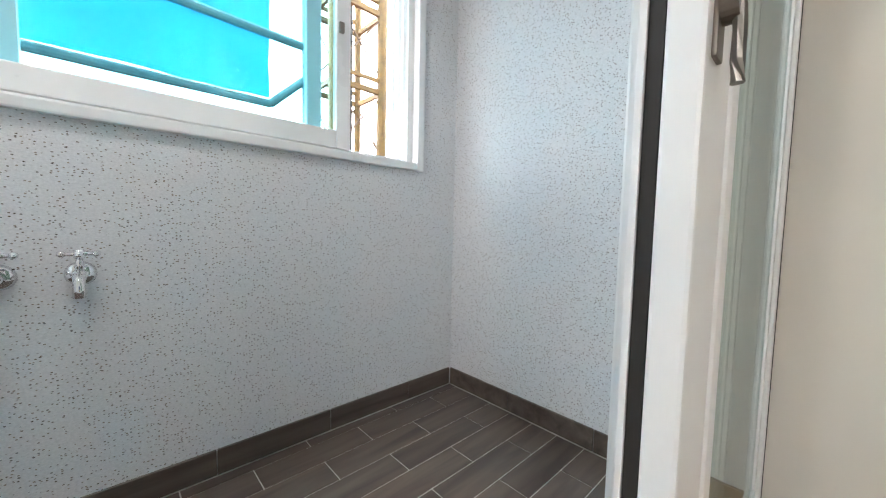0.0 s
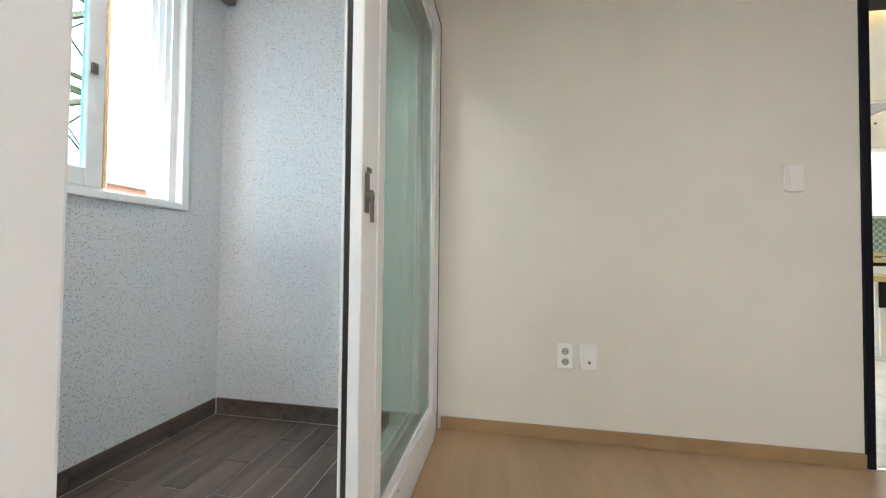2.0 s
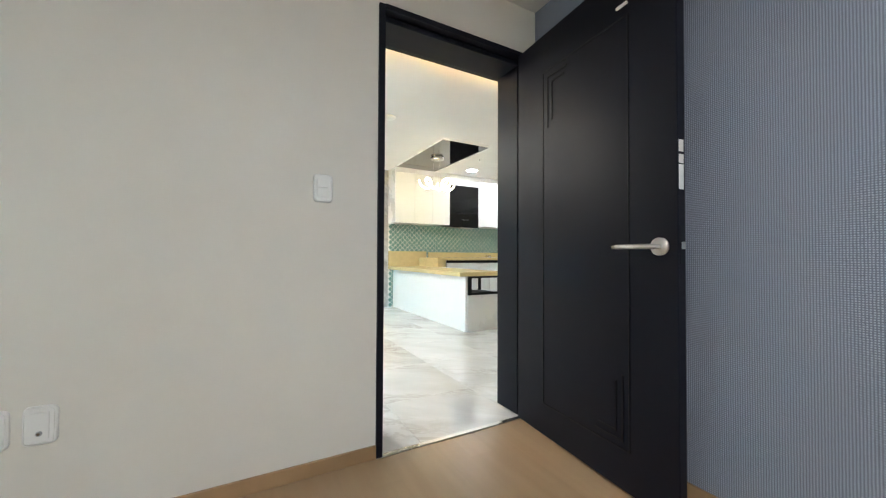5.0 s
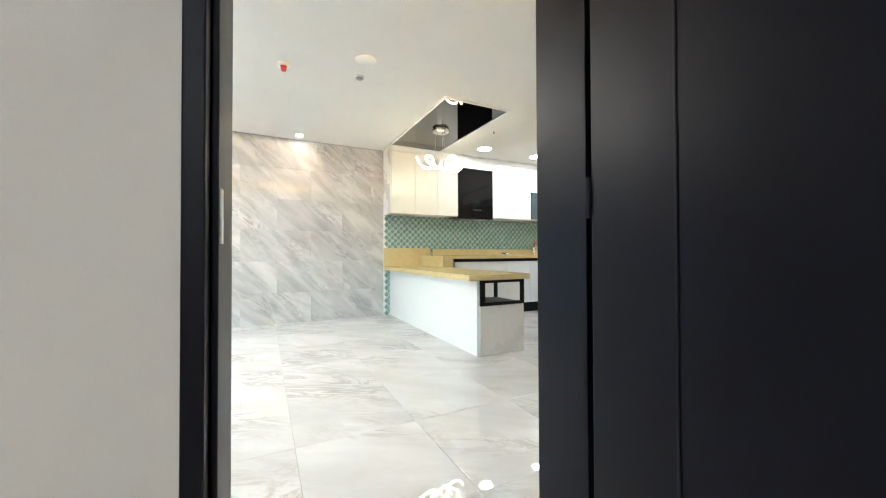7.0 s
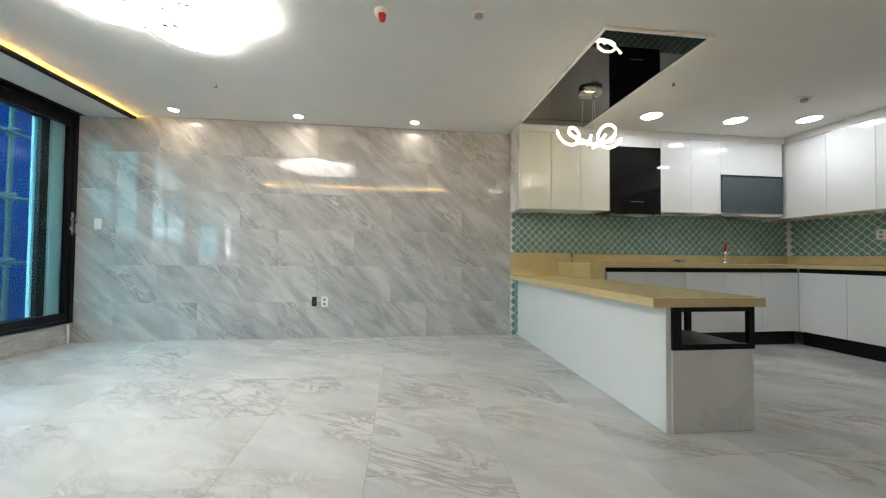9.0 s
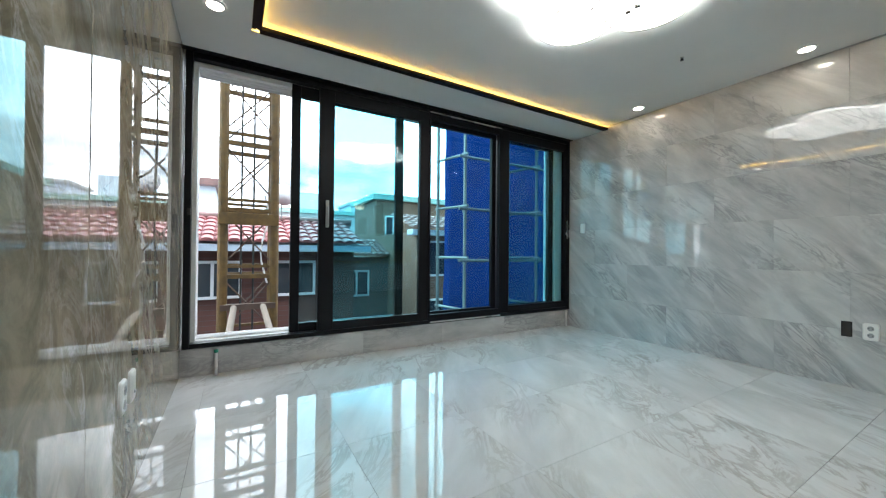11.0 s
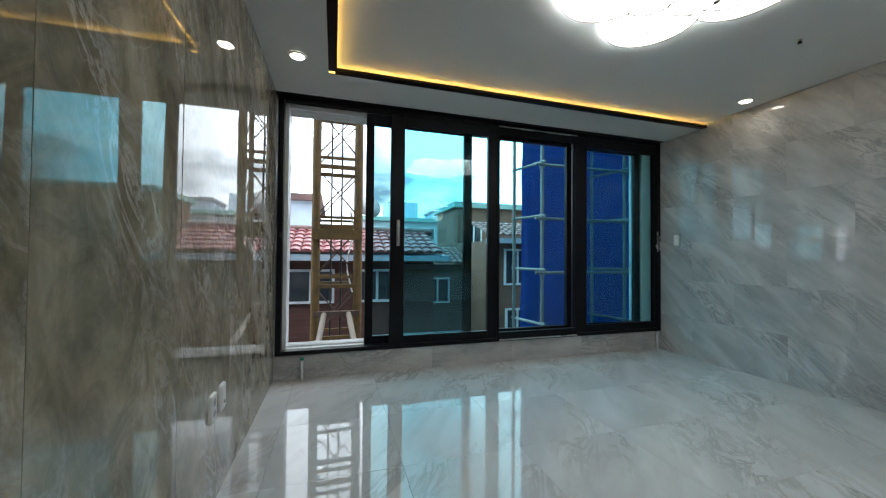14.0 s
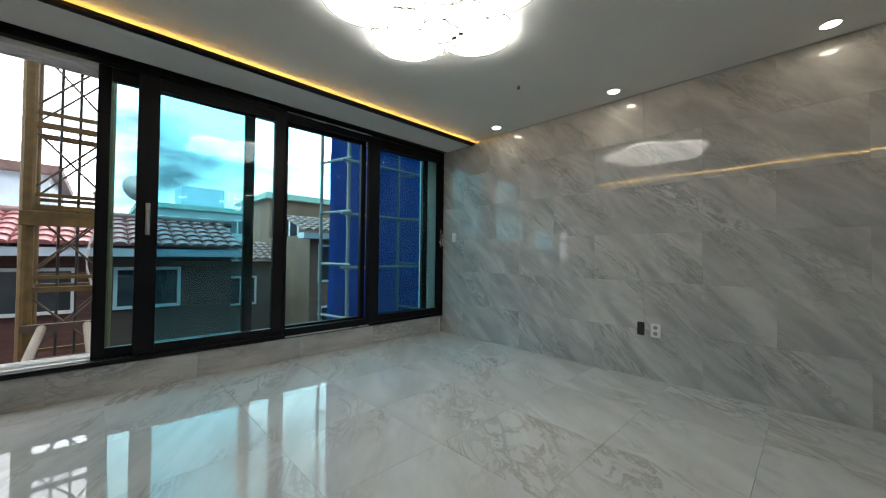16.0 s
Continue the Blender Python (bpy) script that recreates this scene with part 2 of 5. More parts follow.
M_LAMINATE = mat("oak_laminate", (0.38, 0.252, 0.143), 0.3)
_v = place(M_LAMINATE, (14.0, 1.6, 1.0))
_grain = ramp(M_LAMINATE, noise_of(M_LAMINATE, _v, 1.3, 3, 0.45), [(0.2, (0.355, 0.232, 0.129)), (0.8, (0.41, 0.276, 0.16))])
_tone = ramp(M_LAMINATE, nd(M_LAMINATE, "ShaderNodeObjectInfo").outputs["Random"], [(0.0, 0.93), (1.0, 1.0)])
base(M_LAMINATE, blend(M_LAMINATE, "MULTIPLY", _grain, _tone))
M_WOODTILE = wood("dark_wood_tile", (0.06, 0.045, 0.038), (0.105, 0.08, 0.066), (0.15, 0.115, 0.095), 0.4, "y", 17.0)

# woven blue-grey wallpaper
M_WEAVE = mat("blue_grey_woven_wallpaper", (0.2, 0.22, 0.27), 0.75)
_v = place(M_WEAVE)
_w1 = nd(M_WEAVE, "ShaderNodeTexWave", Scale=46.0, Distortion=1.0, Detail=2.0)
_w1.bands_direction = "Z"
_w2 = nd(M_WEAVE, "ShaderNodeTexWave", Scale=46.0, Distortion=1.0, Detail=2.0)
_w2.bands_direction = "Y"
ln(M_WEAVE, _v, _w1.inputs["Vector"]), ln(M_WEAVE, _v, _w2.inputs["Vector"])
_wv = blend(M_WEAVE, "MULTIPLY", _w1.outputs["Color"], _w2.outputs["Color"])
base(M_WEAVE, blend(M_WEAVE, "MULTIPLY", ramp(M_WEAVE, _wv, [(0.05, (0.2, 0.225, 0.29)), (0.7, (0.5, 0.54, 0.64))]), ramp(M_WEAVE, noise_of(M_WEAVE, _v, 130, 3), [(0.3, 0.75), (0.7, 1.0)])))
bump(M_WEAVE, _wv, 0.4, 0.002)

M_PANE = glass("tinted_window_glass", (0.64, 0.86, 0.9))
M_PANE_CLEAR = glass("clear_glass", (0.92, 0.95, 0.94))
M_PANE_GREEN = glass("green_edge_glass", (0.83, 0.91, 0.88))

# outdoors
def masonry(name, a, b, mortar):
    m = mat(name, a, 0.85)
    v = place(m, (1, 1, 1), (0, 90, 0))
    br = nd(m, "ShaderNodeTexBrick", Scale=4.5, Mortar_Size=0.02, Color1=(*a, 1), Color2=(*b, 1), Mortar=(*mortar, 1))
    g = place(m, (1, 1, 1), (90, 0, 90))
    ln(m, g, br.inputs["Vector"])
    base(m, blend(m, "MULTIPLY", br.outputs["Color"], ramp(m, noise_of(m, v, 1.5, 5), [(0.3, 0.75), (0.7, 1.0)])))
    return m


M_BRICK = masonry("red_brown_brick", (0.16, 0.07, 0.055), (0.12, 0.055, 0.045), (0.14, 0.11, 0.1))
M_BRICK_TAN = masonry("tan_brick", (0.24, 0.13, 0.085), (0.19, 0.1, 0.065), (0.25, 0.2, 0.17))
M_ROOFTILE = plain("maroon_roof_tile", (0.24, 0.075, 0.075), 0.35, vary=0.25, scale=4)
M_ROOFTILE_DARK = plain("weathered_roof_tile", (0.16, 0.09, 0.08), 0.5, vary=0.25, scale=4)
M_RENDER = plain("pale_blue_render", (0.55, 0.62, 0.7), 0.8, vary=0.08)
M_CONCRETE = plain("concrete", (0.42, 0.42, 0.42), 0.85, vary=0.12)
M_NET = plain("blue_scaffold_net", (0.014, 0.055, 0.25), 0.7, vary=0.25, scale=1.6, fine=60, relief=0.6)
M_NET_TEAL = plain("turquoise_scaffold_net", (0.05, 0.42, 0.55), 0.6, vary=0.3, scale=2.0, fine=60, relief=0.6)
for _m, _c in ((M_NET, (0.014, 0.058, 0.27)), (M_NET_TEAL, (0.05, 0.5, 0.72))):
    _t = nd(_m, "ShaderNodeBsdfTranslucent", Color=(*_c, 1))
    _x = nd(_m, "ShaderNodeMixShader", Fac=0.55)
    ln(_m, _m.node_tree.nodes["Principled BSDF"].outputs[0], _x.inputs[1])
    ln(_m, _t.outputs[0], _x.inputs[2])
    ln(_m, _x.outputs[0], _m.node_tree.nodes["Material Output"].inputs["Surface"])
M_PIPE = plain("galvanised_pipe", (0.22, 0.25, 0.25), 0.5, 0.5, vary=0.15)
M_YELLOW = plain("worn_yellow_paint", (0.13, 0.075, 0.018), 0.6, vary=0.35, scale=9)
M_BRACE = plain("rusty_brace", (0.12, 0.08, 0.06), 0.7, 0.3, vary=0.3)
M_WRAP = plain("wrapped_foam", (0.2, 0.17, 0.14), 0.8)
M_DARKPANE = mat("dark_house_pane", (0.03, 0.04, 0.05), 0.06)
M_ASPHALT = plain("asphalt", (0.05, 0.05, 0.052), 0.9, vary=0.2)
M_GREENPAINT = plain("green_rooftop", (0.3, 0.45, 0.4), 0.8, vary=0.15)

# light sources
M_LAMP = glow("lamp_diffuser_light", (1.0, 0.95, 0.86), 14.5)
M_LAMP_RIM = glow("lamp_rim_light", (1.0, 0.95, 0.86), 50.0)
M_DOWN = glow("downlight_light", (1.0, 0.86, 0.66), 75.0)
M_KITCHEN = glow("kitchen_light", (0.93, 0.97, 1.0), 42.0)
M_COVE = glow("cove_led", (1.0, 0.55, 0.10), 65.0)
M_PENDANT = glow("pendant_led", (1.0, 0.86, 0.6), 14.0)
M_BALCONYLAMP = glow("balcony_lamp_light", (0.98, 0.97, 0.97), 28.0)
M_BEDLAMP = glow("bedroom_lamp_light", (0.92, 0.97, 1.0), 21.0)


# ---- mesh helpers ----
def add_box(bm, lo, hi, bevel=0.0):
    lo, hi = Vector(lo), Vector(hi)
    vs = bmesh.ops.create_cube(bm, size=1.0)["verts"]
    for v in vs:
        v.co = Vector(((v.co.x + 0.5) * (hi.x - lo.x) + lo.x, (v.co.y + 0.5) * (hi.y - lo.y) + lo.y, (v.co.z + 0.5) * (hi.z - lo.z) + lo.z))
    if bevel:
        es = list({e for v in vs for e in v.link_edges})
        bmesh.ops.bevel(bm, geom=es, offset=bevel, segments=2, profile=0.6, affect="EDGES")
    return bm


def box(lo, hi, bevel=0.0):
    return add_box(bmesh.new(), lo, hi, bevel)


def add_tube(bm, a, b, r, r2=None, seg=12):
    a, b = Vector(a), Vector(b)
    m = Matrix.Translation((a + b) / 2) @ (b - a).to_track_quat("Z", "Y").to_matrix().to_4x4()
    bmesh.ops.create_cone(bm, cap_ends=True, segments=seg, radius1=r, radius2=r if r2 is None else r2, depth=(b - a).length, matrix=m)
    return bm


def tube(a, b, r, r2=None, seg=12):
    return add_tube(bmesh.new(), a, b, r, r2, seg)


def add_path(bm, pts, r, seg=8, flat=None):
    """A bent round bar along the points; flat=(w, h) for a ribbon."""
    rings = []
    pts = [Vector(p) for p in pts]
    for i, p in enumerate(pts):
        d = (pts[min(i + 1, len(pts) - 1)] - pts[max(i - 1, 0)]).normalized()
        side = d.cross(Vector((0, 0, 1)))
        side = side.normalized() if side.length > 1e-4 else Vector((1, 0, 0))
        up = side.cross(d).normalized()
        w, h = flat or (r, r)
        rings.append([bm.verts.new(p + side * (w * math.cos(2 * math.pi * k / seg)) + up * (h * math.sin(2 * math.pi * k / seg))) for k in range(seg)])
    for a, b in zip(rings, rings[1:]):
        for k in range(seg):
            bm.faces.new((a[k], a[(k + 1) % seg], b[(k + 1) % seg], b[k]))
    bm.faces.new(rings[0][::-1]), bm.faces.new(rings[-1])
    return bm


def add_frame(bm, axis, at, a0, a1, z0, z1, width, depth, bevel=0.003):
    """A four-sided upright frame, in a plane across the axis, from at to at + depth."""
    w = width if isinstance(width, tuple) else (width,) * 4  # low side, high side, bottom, top

    def bar(p, q, r, s):
        if axis == "x":
            add_box(bm, (min(at, at + depth), p, r), (max(at, at + depth), q, s), bevel)
        else:
            add_box(bm, (p, min(at, at + depth), r), (q, max(at, at + depth), s), bevel)
    bar(a0, a0 + w[0], z0, z1)
    bar(a1 - w[1], a1, z0, z1)
    bar(a0 + w[0], a1 - w[1], z0, z0 + w[2])
    bar(a0 + w[0], a1 - w[1], z1 - w[3], z1)
    return bm


def frame_bar(*a, **k):
    return add_frame(bmesh.new(), *a, **k)


def solid(name, bm, material, smooth=False):
    me = bpy.data.meshes.new(name)
    bmesh.ops.recalc_face_normals(bm, faces=bm.faces)
    bm.to_mesh(me)
    bm.free()
    me.materials.append(material)
    if smooth:
        for p in me.polygons:
            p.use_smooth = True
    return me


def part(name, bm, material, parent, label="", smooth=False):
    ob = new(name, solid(name, bm, material, smooth))
    ob.parent = parent
    if label:
        ob["label"] = label
    return ob


def thing(name, label, category, group="", at=(0, 0, 0)):
    ob = new(name)
    ob.location = at
    return tagged(ob, label, category, group)


def whole(name, bm, material, label, category, group="", smooth=False):
    return tagged(new(name, solid(name, bm, material, smooth)), label, category, group)


def structure(name, bm, material, label=""):
    return tagged(new(name, solid(name, bm, material)), label, "", "", "structure")


# ---- plan ----
NORTH, SOUTH, WEST, EAST, TOP = 4.51, 0.362, -3.09, 5.55, 2.455
DW, DZ = 0.865, 2.1   # bedroom door: inner right edge, frame top

# ---- shell ----
structure("floor_slab_living", box((-3.4, 0.0, -0.2), (5.9, 4.8, -0.012)), M_GROUT, "grouted screed under the marble floor tiles")
structure("floor_slab_bedroom", box((-1.83, -3.6, -0.2), (1.2, 0.0, -0.012)), M_BASEBOARD, "underlay below the oak laminate floor")
structure("floor_slab_balcony", box((-3.4, -2.8, -0.25), (-1.83, 0.0, -0.0355)), M_GROUT, "grouted screed under the dark wood-look tiles")
b = box((-1.85, -0.0, -0.1), (0.0, 0.215, 2.75))
add_box(b, (0.93, 0.0, -0.1), (5.9, 0.215, 2.75))
add_box(b, (0.0, 0.0, DZ), (0.93, 0.215, 2.75))
structure("wall_bedroom_north", b, M_WALLPAPER, "cream papered wall with a doorway")
structure("wall_balcony_north", box((-3.3, -0.01, -0.2), (-1.85, 0.215, 2.75)), M_FLECK, "white flecked balcony wall")
structure("wall_living_south", box((-3.3, 0.215, -0.1), (-0.05, SOUTH - 0.012, 2.75)), M_GROUT, "wall behind the brown-grey marble tiles")
structure("wall_living_north", box((-3.4, NORTH + 0.012, -0.1), (5.9, NORTH + 0.25, 2.75)), M_GROUT, "wall behind the grey marble tiles")
structure("wall_kitchen_east", box((EAST, 0.215, -0.1), (EAST + 0.25, NORTH + 0.012, 2.75)), M_GREYWALL, "grey-green painted kitchen wall")
b = box((-3.34, SOUTH - 0.012, -0.1), (WEST - 0.0, NORTH + 0.012, 0.205))
add_box(b, (-3.34, SOUTH - 0.012, 2.44), (WEST - 0.0, NORTH + 0.012, 2.75))
structure("wall_living_west", b, M_CONCRETE, "wall below and above the wide window")
structure("ceiling_living", box((-2.5, SOUTH - 0.02, TOP), (EAST, NORTH + 0.012, 2.62)), M_CEIL, "white papered ceiling")
structure("ceiling_over_cove", box((-3.3, 0.2, 2.52), (-2.5, NORTH + 0.012, 2.62)), M_CEIL)
b = box((-3.0, SOUTH - 0.012, 2.418), (-2.56, NORTH + 0.012, 2.43))
add_box(b, (-2.56, SOUTH - 0.012, 2.418), (1.6, 0.78, 2.43))
structure("ceiling_soffit", b, M_CEIL, "lower white ceiling border round the cove")
b = box((-2.516, 0.827, 2.412), (-2.504, NORTH, 2.436))
add_box(b, (-2.56, 0.827, 2.412), (-2.516, NORTH, 2.416))
add_box(b, (-2.504, 0.827, 2.412), (1.6, 0.839, 2.436))
add_box(b, (-2.516, 0.78, 2.412), (1.6, 0.827, 2.416))
structure("trim_cove", b, M_BLACK, "black edge trim along the cove light")
structure("trim_curtain_slot", box((-3.06, SOUTH, 2.414), (-3.0, NORTH - 0.01, 2.43)), M_BLACK, "black curtain track slot")
b = box((0.97, -3.5, -0.1), (1.2, 0.0, 2.75))
structure("wall_bedroom_east", b, M_WEAVE, "blue-grey woven wallpaper wall")
structure("wall_bedroom_south", box((-1.95, -3.6, -0.1), (1.2, -3.4, 2.75)), M_WALLPAPER)
b = box((-2.02, -3.4, -0.1), (-1.8, -1.6, 2.75))
add_box(b, (-2.02, -1.6, 2.02), (-1.8, 0.0, 2.75))
add_box(b, (-2.02, -0.03, -0.1), (-1.8, 0.0, 2.02))
structure("wall_bedroom_west", b, M_WALLPAPER, "cream papered wall beside the sliding balcony door")
structure("ceiling_bedroom", box((-1.95, -3.6, 2.38), (1.2, 0.0, 2.6)), M_CEIL, "white papered bedroom ceiling")
structure("ceiling_balcony", box((-3.3, -2.8, 2.36), (-1.95, 0.0, 2.6)), M_CEIL)
structure("wall_balcony_south", box((-3.3, -2.8, -0.2), (-1.95, -2.6, 2.75)), M_FLECK)
b = box((-3.26, -2.6, -0.2), (-3.06, -0.01, 1.07))
add_box(b, (-3.26, -0.235, 1.07), (-3.06, -0.01, 2.3))
add_box(b, (-3.26, -2.6, 1.07), (-3.06, -2.3, 2.3))
add_box(b, (-3.26, -2.6, 2.3), (-3.06, -0.01, 2.75))
structure("wall_balcony_west", b, M_FLECK, "white flecked balcony wall under the window")
structure("trim_ceiling_north", box((-2.5, NORTH - 0.006, TOP - 0.012), (1.69, NORTH + 0.002, TOP + 0.001)), M_GREY_PLASTIC, "thin shadow gap trim along the ceiling")
structure("baseboard", box((-1.78, -0.012, 0.0), (0.0, 0.001, 0.06), 0.003), M_BASEBOARD, "oak baseboard along the cream wall")
structure("baseboard_east", box((0.958, -3.4, 0.0), (0.971, 0.0, 0.06), 0.003), M_BASEBOARD, "oak baseboard along the blue wall")
structure("trim_threshold", box((0.0, -0.014, -0.012), (0.93, 0.012, 0.006), 0.003), M_STEEL, "metal threshold strip in the doorway")

# door frame and leaf
b = box((0.0, -0.014, 0.0), (0.03, 0.30, DZ), 0.003)
add_box(b, (0.895, -0.006, 0.0), (0.94, 0.225, DZ), 0.003)
add_box(b, (DW, 0.035, 0.0), (0.895, 0.225, DZ - 0.02), 0.003)
add_box(b, (0.03, -0.014, DZ - 0.022), (0.94, 0.225, DZ + 0.004), 0.003)
add_box(b, (0.03, 0.035, DZ - 0.05), (0.895, 0.225, DZ - 0.022), 0.003)
add_box(b, (0.03, 0.035, 0.0), (0.042, 0.30, DZ - 0.05), 0.003)
structure("trim_door_frame", b, M_NAVY, "dark navy door frame")


def door_leaf():
    d = thing("door", "dark navy panelled bedroom door standing wide open", "door", at=(0.872, -0.012, 0.0))
    d.rotation_euler = (0, 0, radians(-5.0))
    d["kind"] = "structure"
    part("leaf", box((-0.04, -0.908, 0.012), (0.0, 0.0, 2.075), 0.004), M_NAVY, d)
    g = bmesh.new()
    x0, x1, y0, y1, z0, z1 = -0.043, -0.037, -0.722, -0.22, 0.168, 1.87
    t = 0.007
    for z in (z0, z1):
        add_box(g, (x0, y0, z), (x1, y1, z + t), 0.002)
    for y in (y0, y1):
        add_box(g, (x0, y, z0), (x1, y + t, z1 + t), 0.002)
    # stepped corner ornaments
    for (cy, cz, sy, sz) in ((y1, z1, -1, -1), (y0, z0, 1, 1)):
        for k, (ly, lz) in enumerate(((0.14, 0.26), (0.09, 0.2))):
            oy, oz = cy + sy * 0.03 * (k + 1), cz + sz * 0.03 * (k + 1)
            for (p, q) in (((oy, oz), (oy + sy * ly, oz + sz * t)), ((oy, oz), (oy + sy * t, oz + sz * lz))):
                add_box(g, (x0 - 0.001, min(p[0], q[0]), min(p[1], q[1])), (x1, max(p[0], q[0]) + 0.001, max(p[1], q[1]) + 0.001))
    part("moulding", g, M_BLACK, d, "raised dark beading with stepped corners")
    part("rose", tube((-0.04, -0.846, 0.96), (-0.05, -0.846, 0.96), 0.032, seg=32), M_STEEL, d, "round satin steel rose", True)
    h = bmesh.new()
    add_path(h, [(-0.05, -0.846, 0.96), (-0.075, -0.846, 0.96), (-0.09, -0.838, 0.96), (-0.094, -0.815, 0.96), (-0.094, -0.69, 0.96)], 0.009, 12)
    part("door_handle", h, M_STEEL, d, "satin steel lever handle", True)
    latch = part("latch_plate", box((-0.032, -0.9105, 0.9), (-0.008, -0.906, 1.03)), M_BLACK, d, "dark latch plate on the door edge")
    part("latch_bolt", box((-0.027, -0.917, 0.95), (-0.013, -0.9105, 0.975), 0.002), M_STEEL, latch, "bright latch bolt")
    for z0, z1 in ((1.155, 1.24), (1.245, 1.275), (1.285, 1.325)):
        part("sticker", box((-0.034, -0.9105, z0), (-0.012, -0.9075, z1)), M_PLASTIC, d, "white paper sticker on the door edge")
    part("door_catch", box((-0.05, -0.72, 1.915), (-0.04, -0.67, 1.925), 0.002), M_PLASTIC, d, "small white door catch")
    for z in (0.25, 1.05, 1.85):
        part("hinge", tube((-0.044, 0.004, z - 0.05), (-0.044, 0.004, z + 0.05), 0.006), M_NAVY, d)
    return d


door_leaf()
part("strike_plate", box((0.0415, 0.05, 0.93), (0.045, 0.075, 1.02)), M_STEEL, bpy.data.objects["trim_door_frame"])

# ---- sliding balcony door ----
def sliding_door():
    f = thing("sliding_door", "white framed glass balcony door slid open", "door")
    f["kind"] = "structure"
    top = 2.02
    part("frame", frame_bar("x", -2.025, -1.6, -0.03, -0.044, top, (0.045, 0.045, 0.075, 0.04), 0.23), M_WHITE_PVC, f, "white plastic outer frame")
    part("seal_line", add_box(box((-1.8, -0.03, 0.0), (-1.793, -0.024, top + 0.006)), (-1.8, -1.6, top), (-1.793, -0.03, top + 0.006)), M_GASKET, f)
    ya, yb = -1.0, -0.075
    for k, x in enumerate((-1.822, -1.895)):
        s = part("sash", frame_bar("x", x, ya + 0.12 * k, yb - 0.03 * k, 0.035, top - 0.035, (0.1, 0.06, 0.08, 0.06), 0.03, 0.004), M_WHITE_PVC, f, "white sliding sash")
        p = part("pane", box((x + 0.012, ya + 0.09 + 0.12 * k, 0.1), (x + 0.018, yb - 0.055, top - 0.09)), M_PANE_GREEN, s, "greenish double glazing")
        p.visible_shadow = False
        bead = bmesh.new()
        for inset, deep in ((0.1, 0.030), (0.135, 0.022)):
            add_frame(bead, "x", x + 0.019, ya + inset + 0.12 * k, yb - inset + 0.045, 0.015 + inset, top + 0.015 - inset, 0.034, deep - 0.016, 0.003)
        part("glazing_bead", bead, M_WHITE_PVC, s, "stepped white glazing bead")
    part("brush_seal", box((-1.835, ya + 0.002, 0.036), (-1.8225, ya + 0.03, top - 0.036)), M_GASKET, f, "black brush seal on the sash edge")
    part("edge_lip", box((-1.842, ya - 0.001, 0.036), (-1.8355, ya + 0.03, top - 0.036), 0.001), M_WHITE_PVC, f)
    lock = part("lock", box((-1.7925, -0.986, 0.955), (-1.788, -0.962, 1.05), 0.002), M_LOCK, f, "bronzed crescent lock")
    g = tube((-1.788, -0.975, 0.995), (-1.776, -0.975, 0.995), 0.014, seg=20)
    add_path(g, [(-1.778, -0.975, 1.0), (-1.776, -0.977, 0.975), (-1.776, -0.978, 0.95), (-1.775, -0.978, 0.932)], 0.005, 8)
    part("lever", g, M_LOCK, lock)
    part("catch", box((-1.788, -0.985, 1.05), (-1.782, -0.965, 1.062), 0.002), M_LOCK, lock)


sliding_door()

# ---- balcony window ----
def balcony_window():
    w = thing("window", "white plastic sliding balcony window half open", "window")
    w["kind"] = "structure"
    y0, y1, z0, z1 = -2.3, -0.235, 1.07, 2.3
    part("window_frame", frame_bar("x", -3.24, y0, y1, z0, z1, (0.04, 0.04, 0.035, 0.04), 0.2, 0.006), M_WHITE_PVC, w)
    g = bmesh.new()
    for x in (-3.21, -3.17, -3.13, -3.09):
        add_box(g, (x, y0 + 0.04, z0 + 0.03), (x + 0.008, y1 - 0.03, z0 + 0.048))
        add_box(g, (x, y1 - 0.075, z0 + 0.03), (x + 0.01, y1 - 0.035, z1 - 0.03), 0.002)
    part("track", g, M_WHITE_PVC, w, "white ribbed sliding track")
    for x, a, c in ((-3.105, -1.65, -0.605), (-3.165, -1.55, -0.7)):
        s = part("sash", frame_bar("x", x, a, c, z0 + 0.045, z1 - 0.05, (0.06, 0.06, 0.07, 0.06), 0.035, 0.005), M_WHITE_PVC, w)
        p = part("pane", box((x + 0.014, a + 0.05, z0 + 0.1), (x + 0.02, c - 0.05, z1 - 0.1)), M_PANE, s, "bluish tinted glass")
        p.visible_shadow = False
    part("catch", box((-3.068, -0.66, 1.56), (-3.055, -0.64, 1.6), 0.002), M_OLDMETAL, w, "small metal sash catch")


balcony_window()


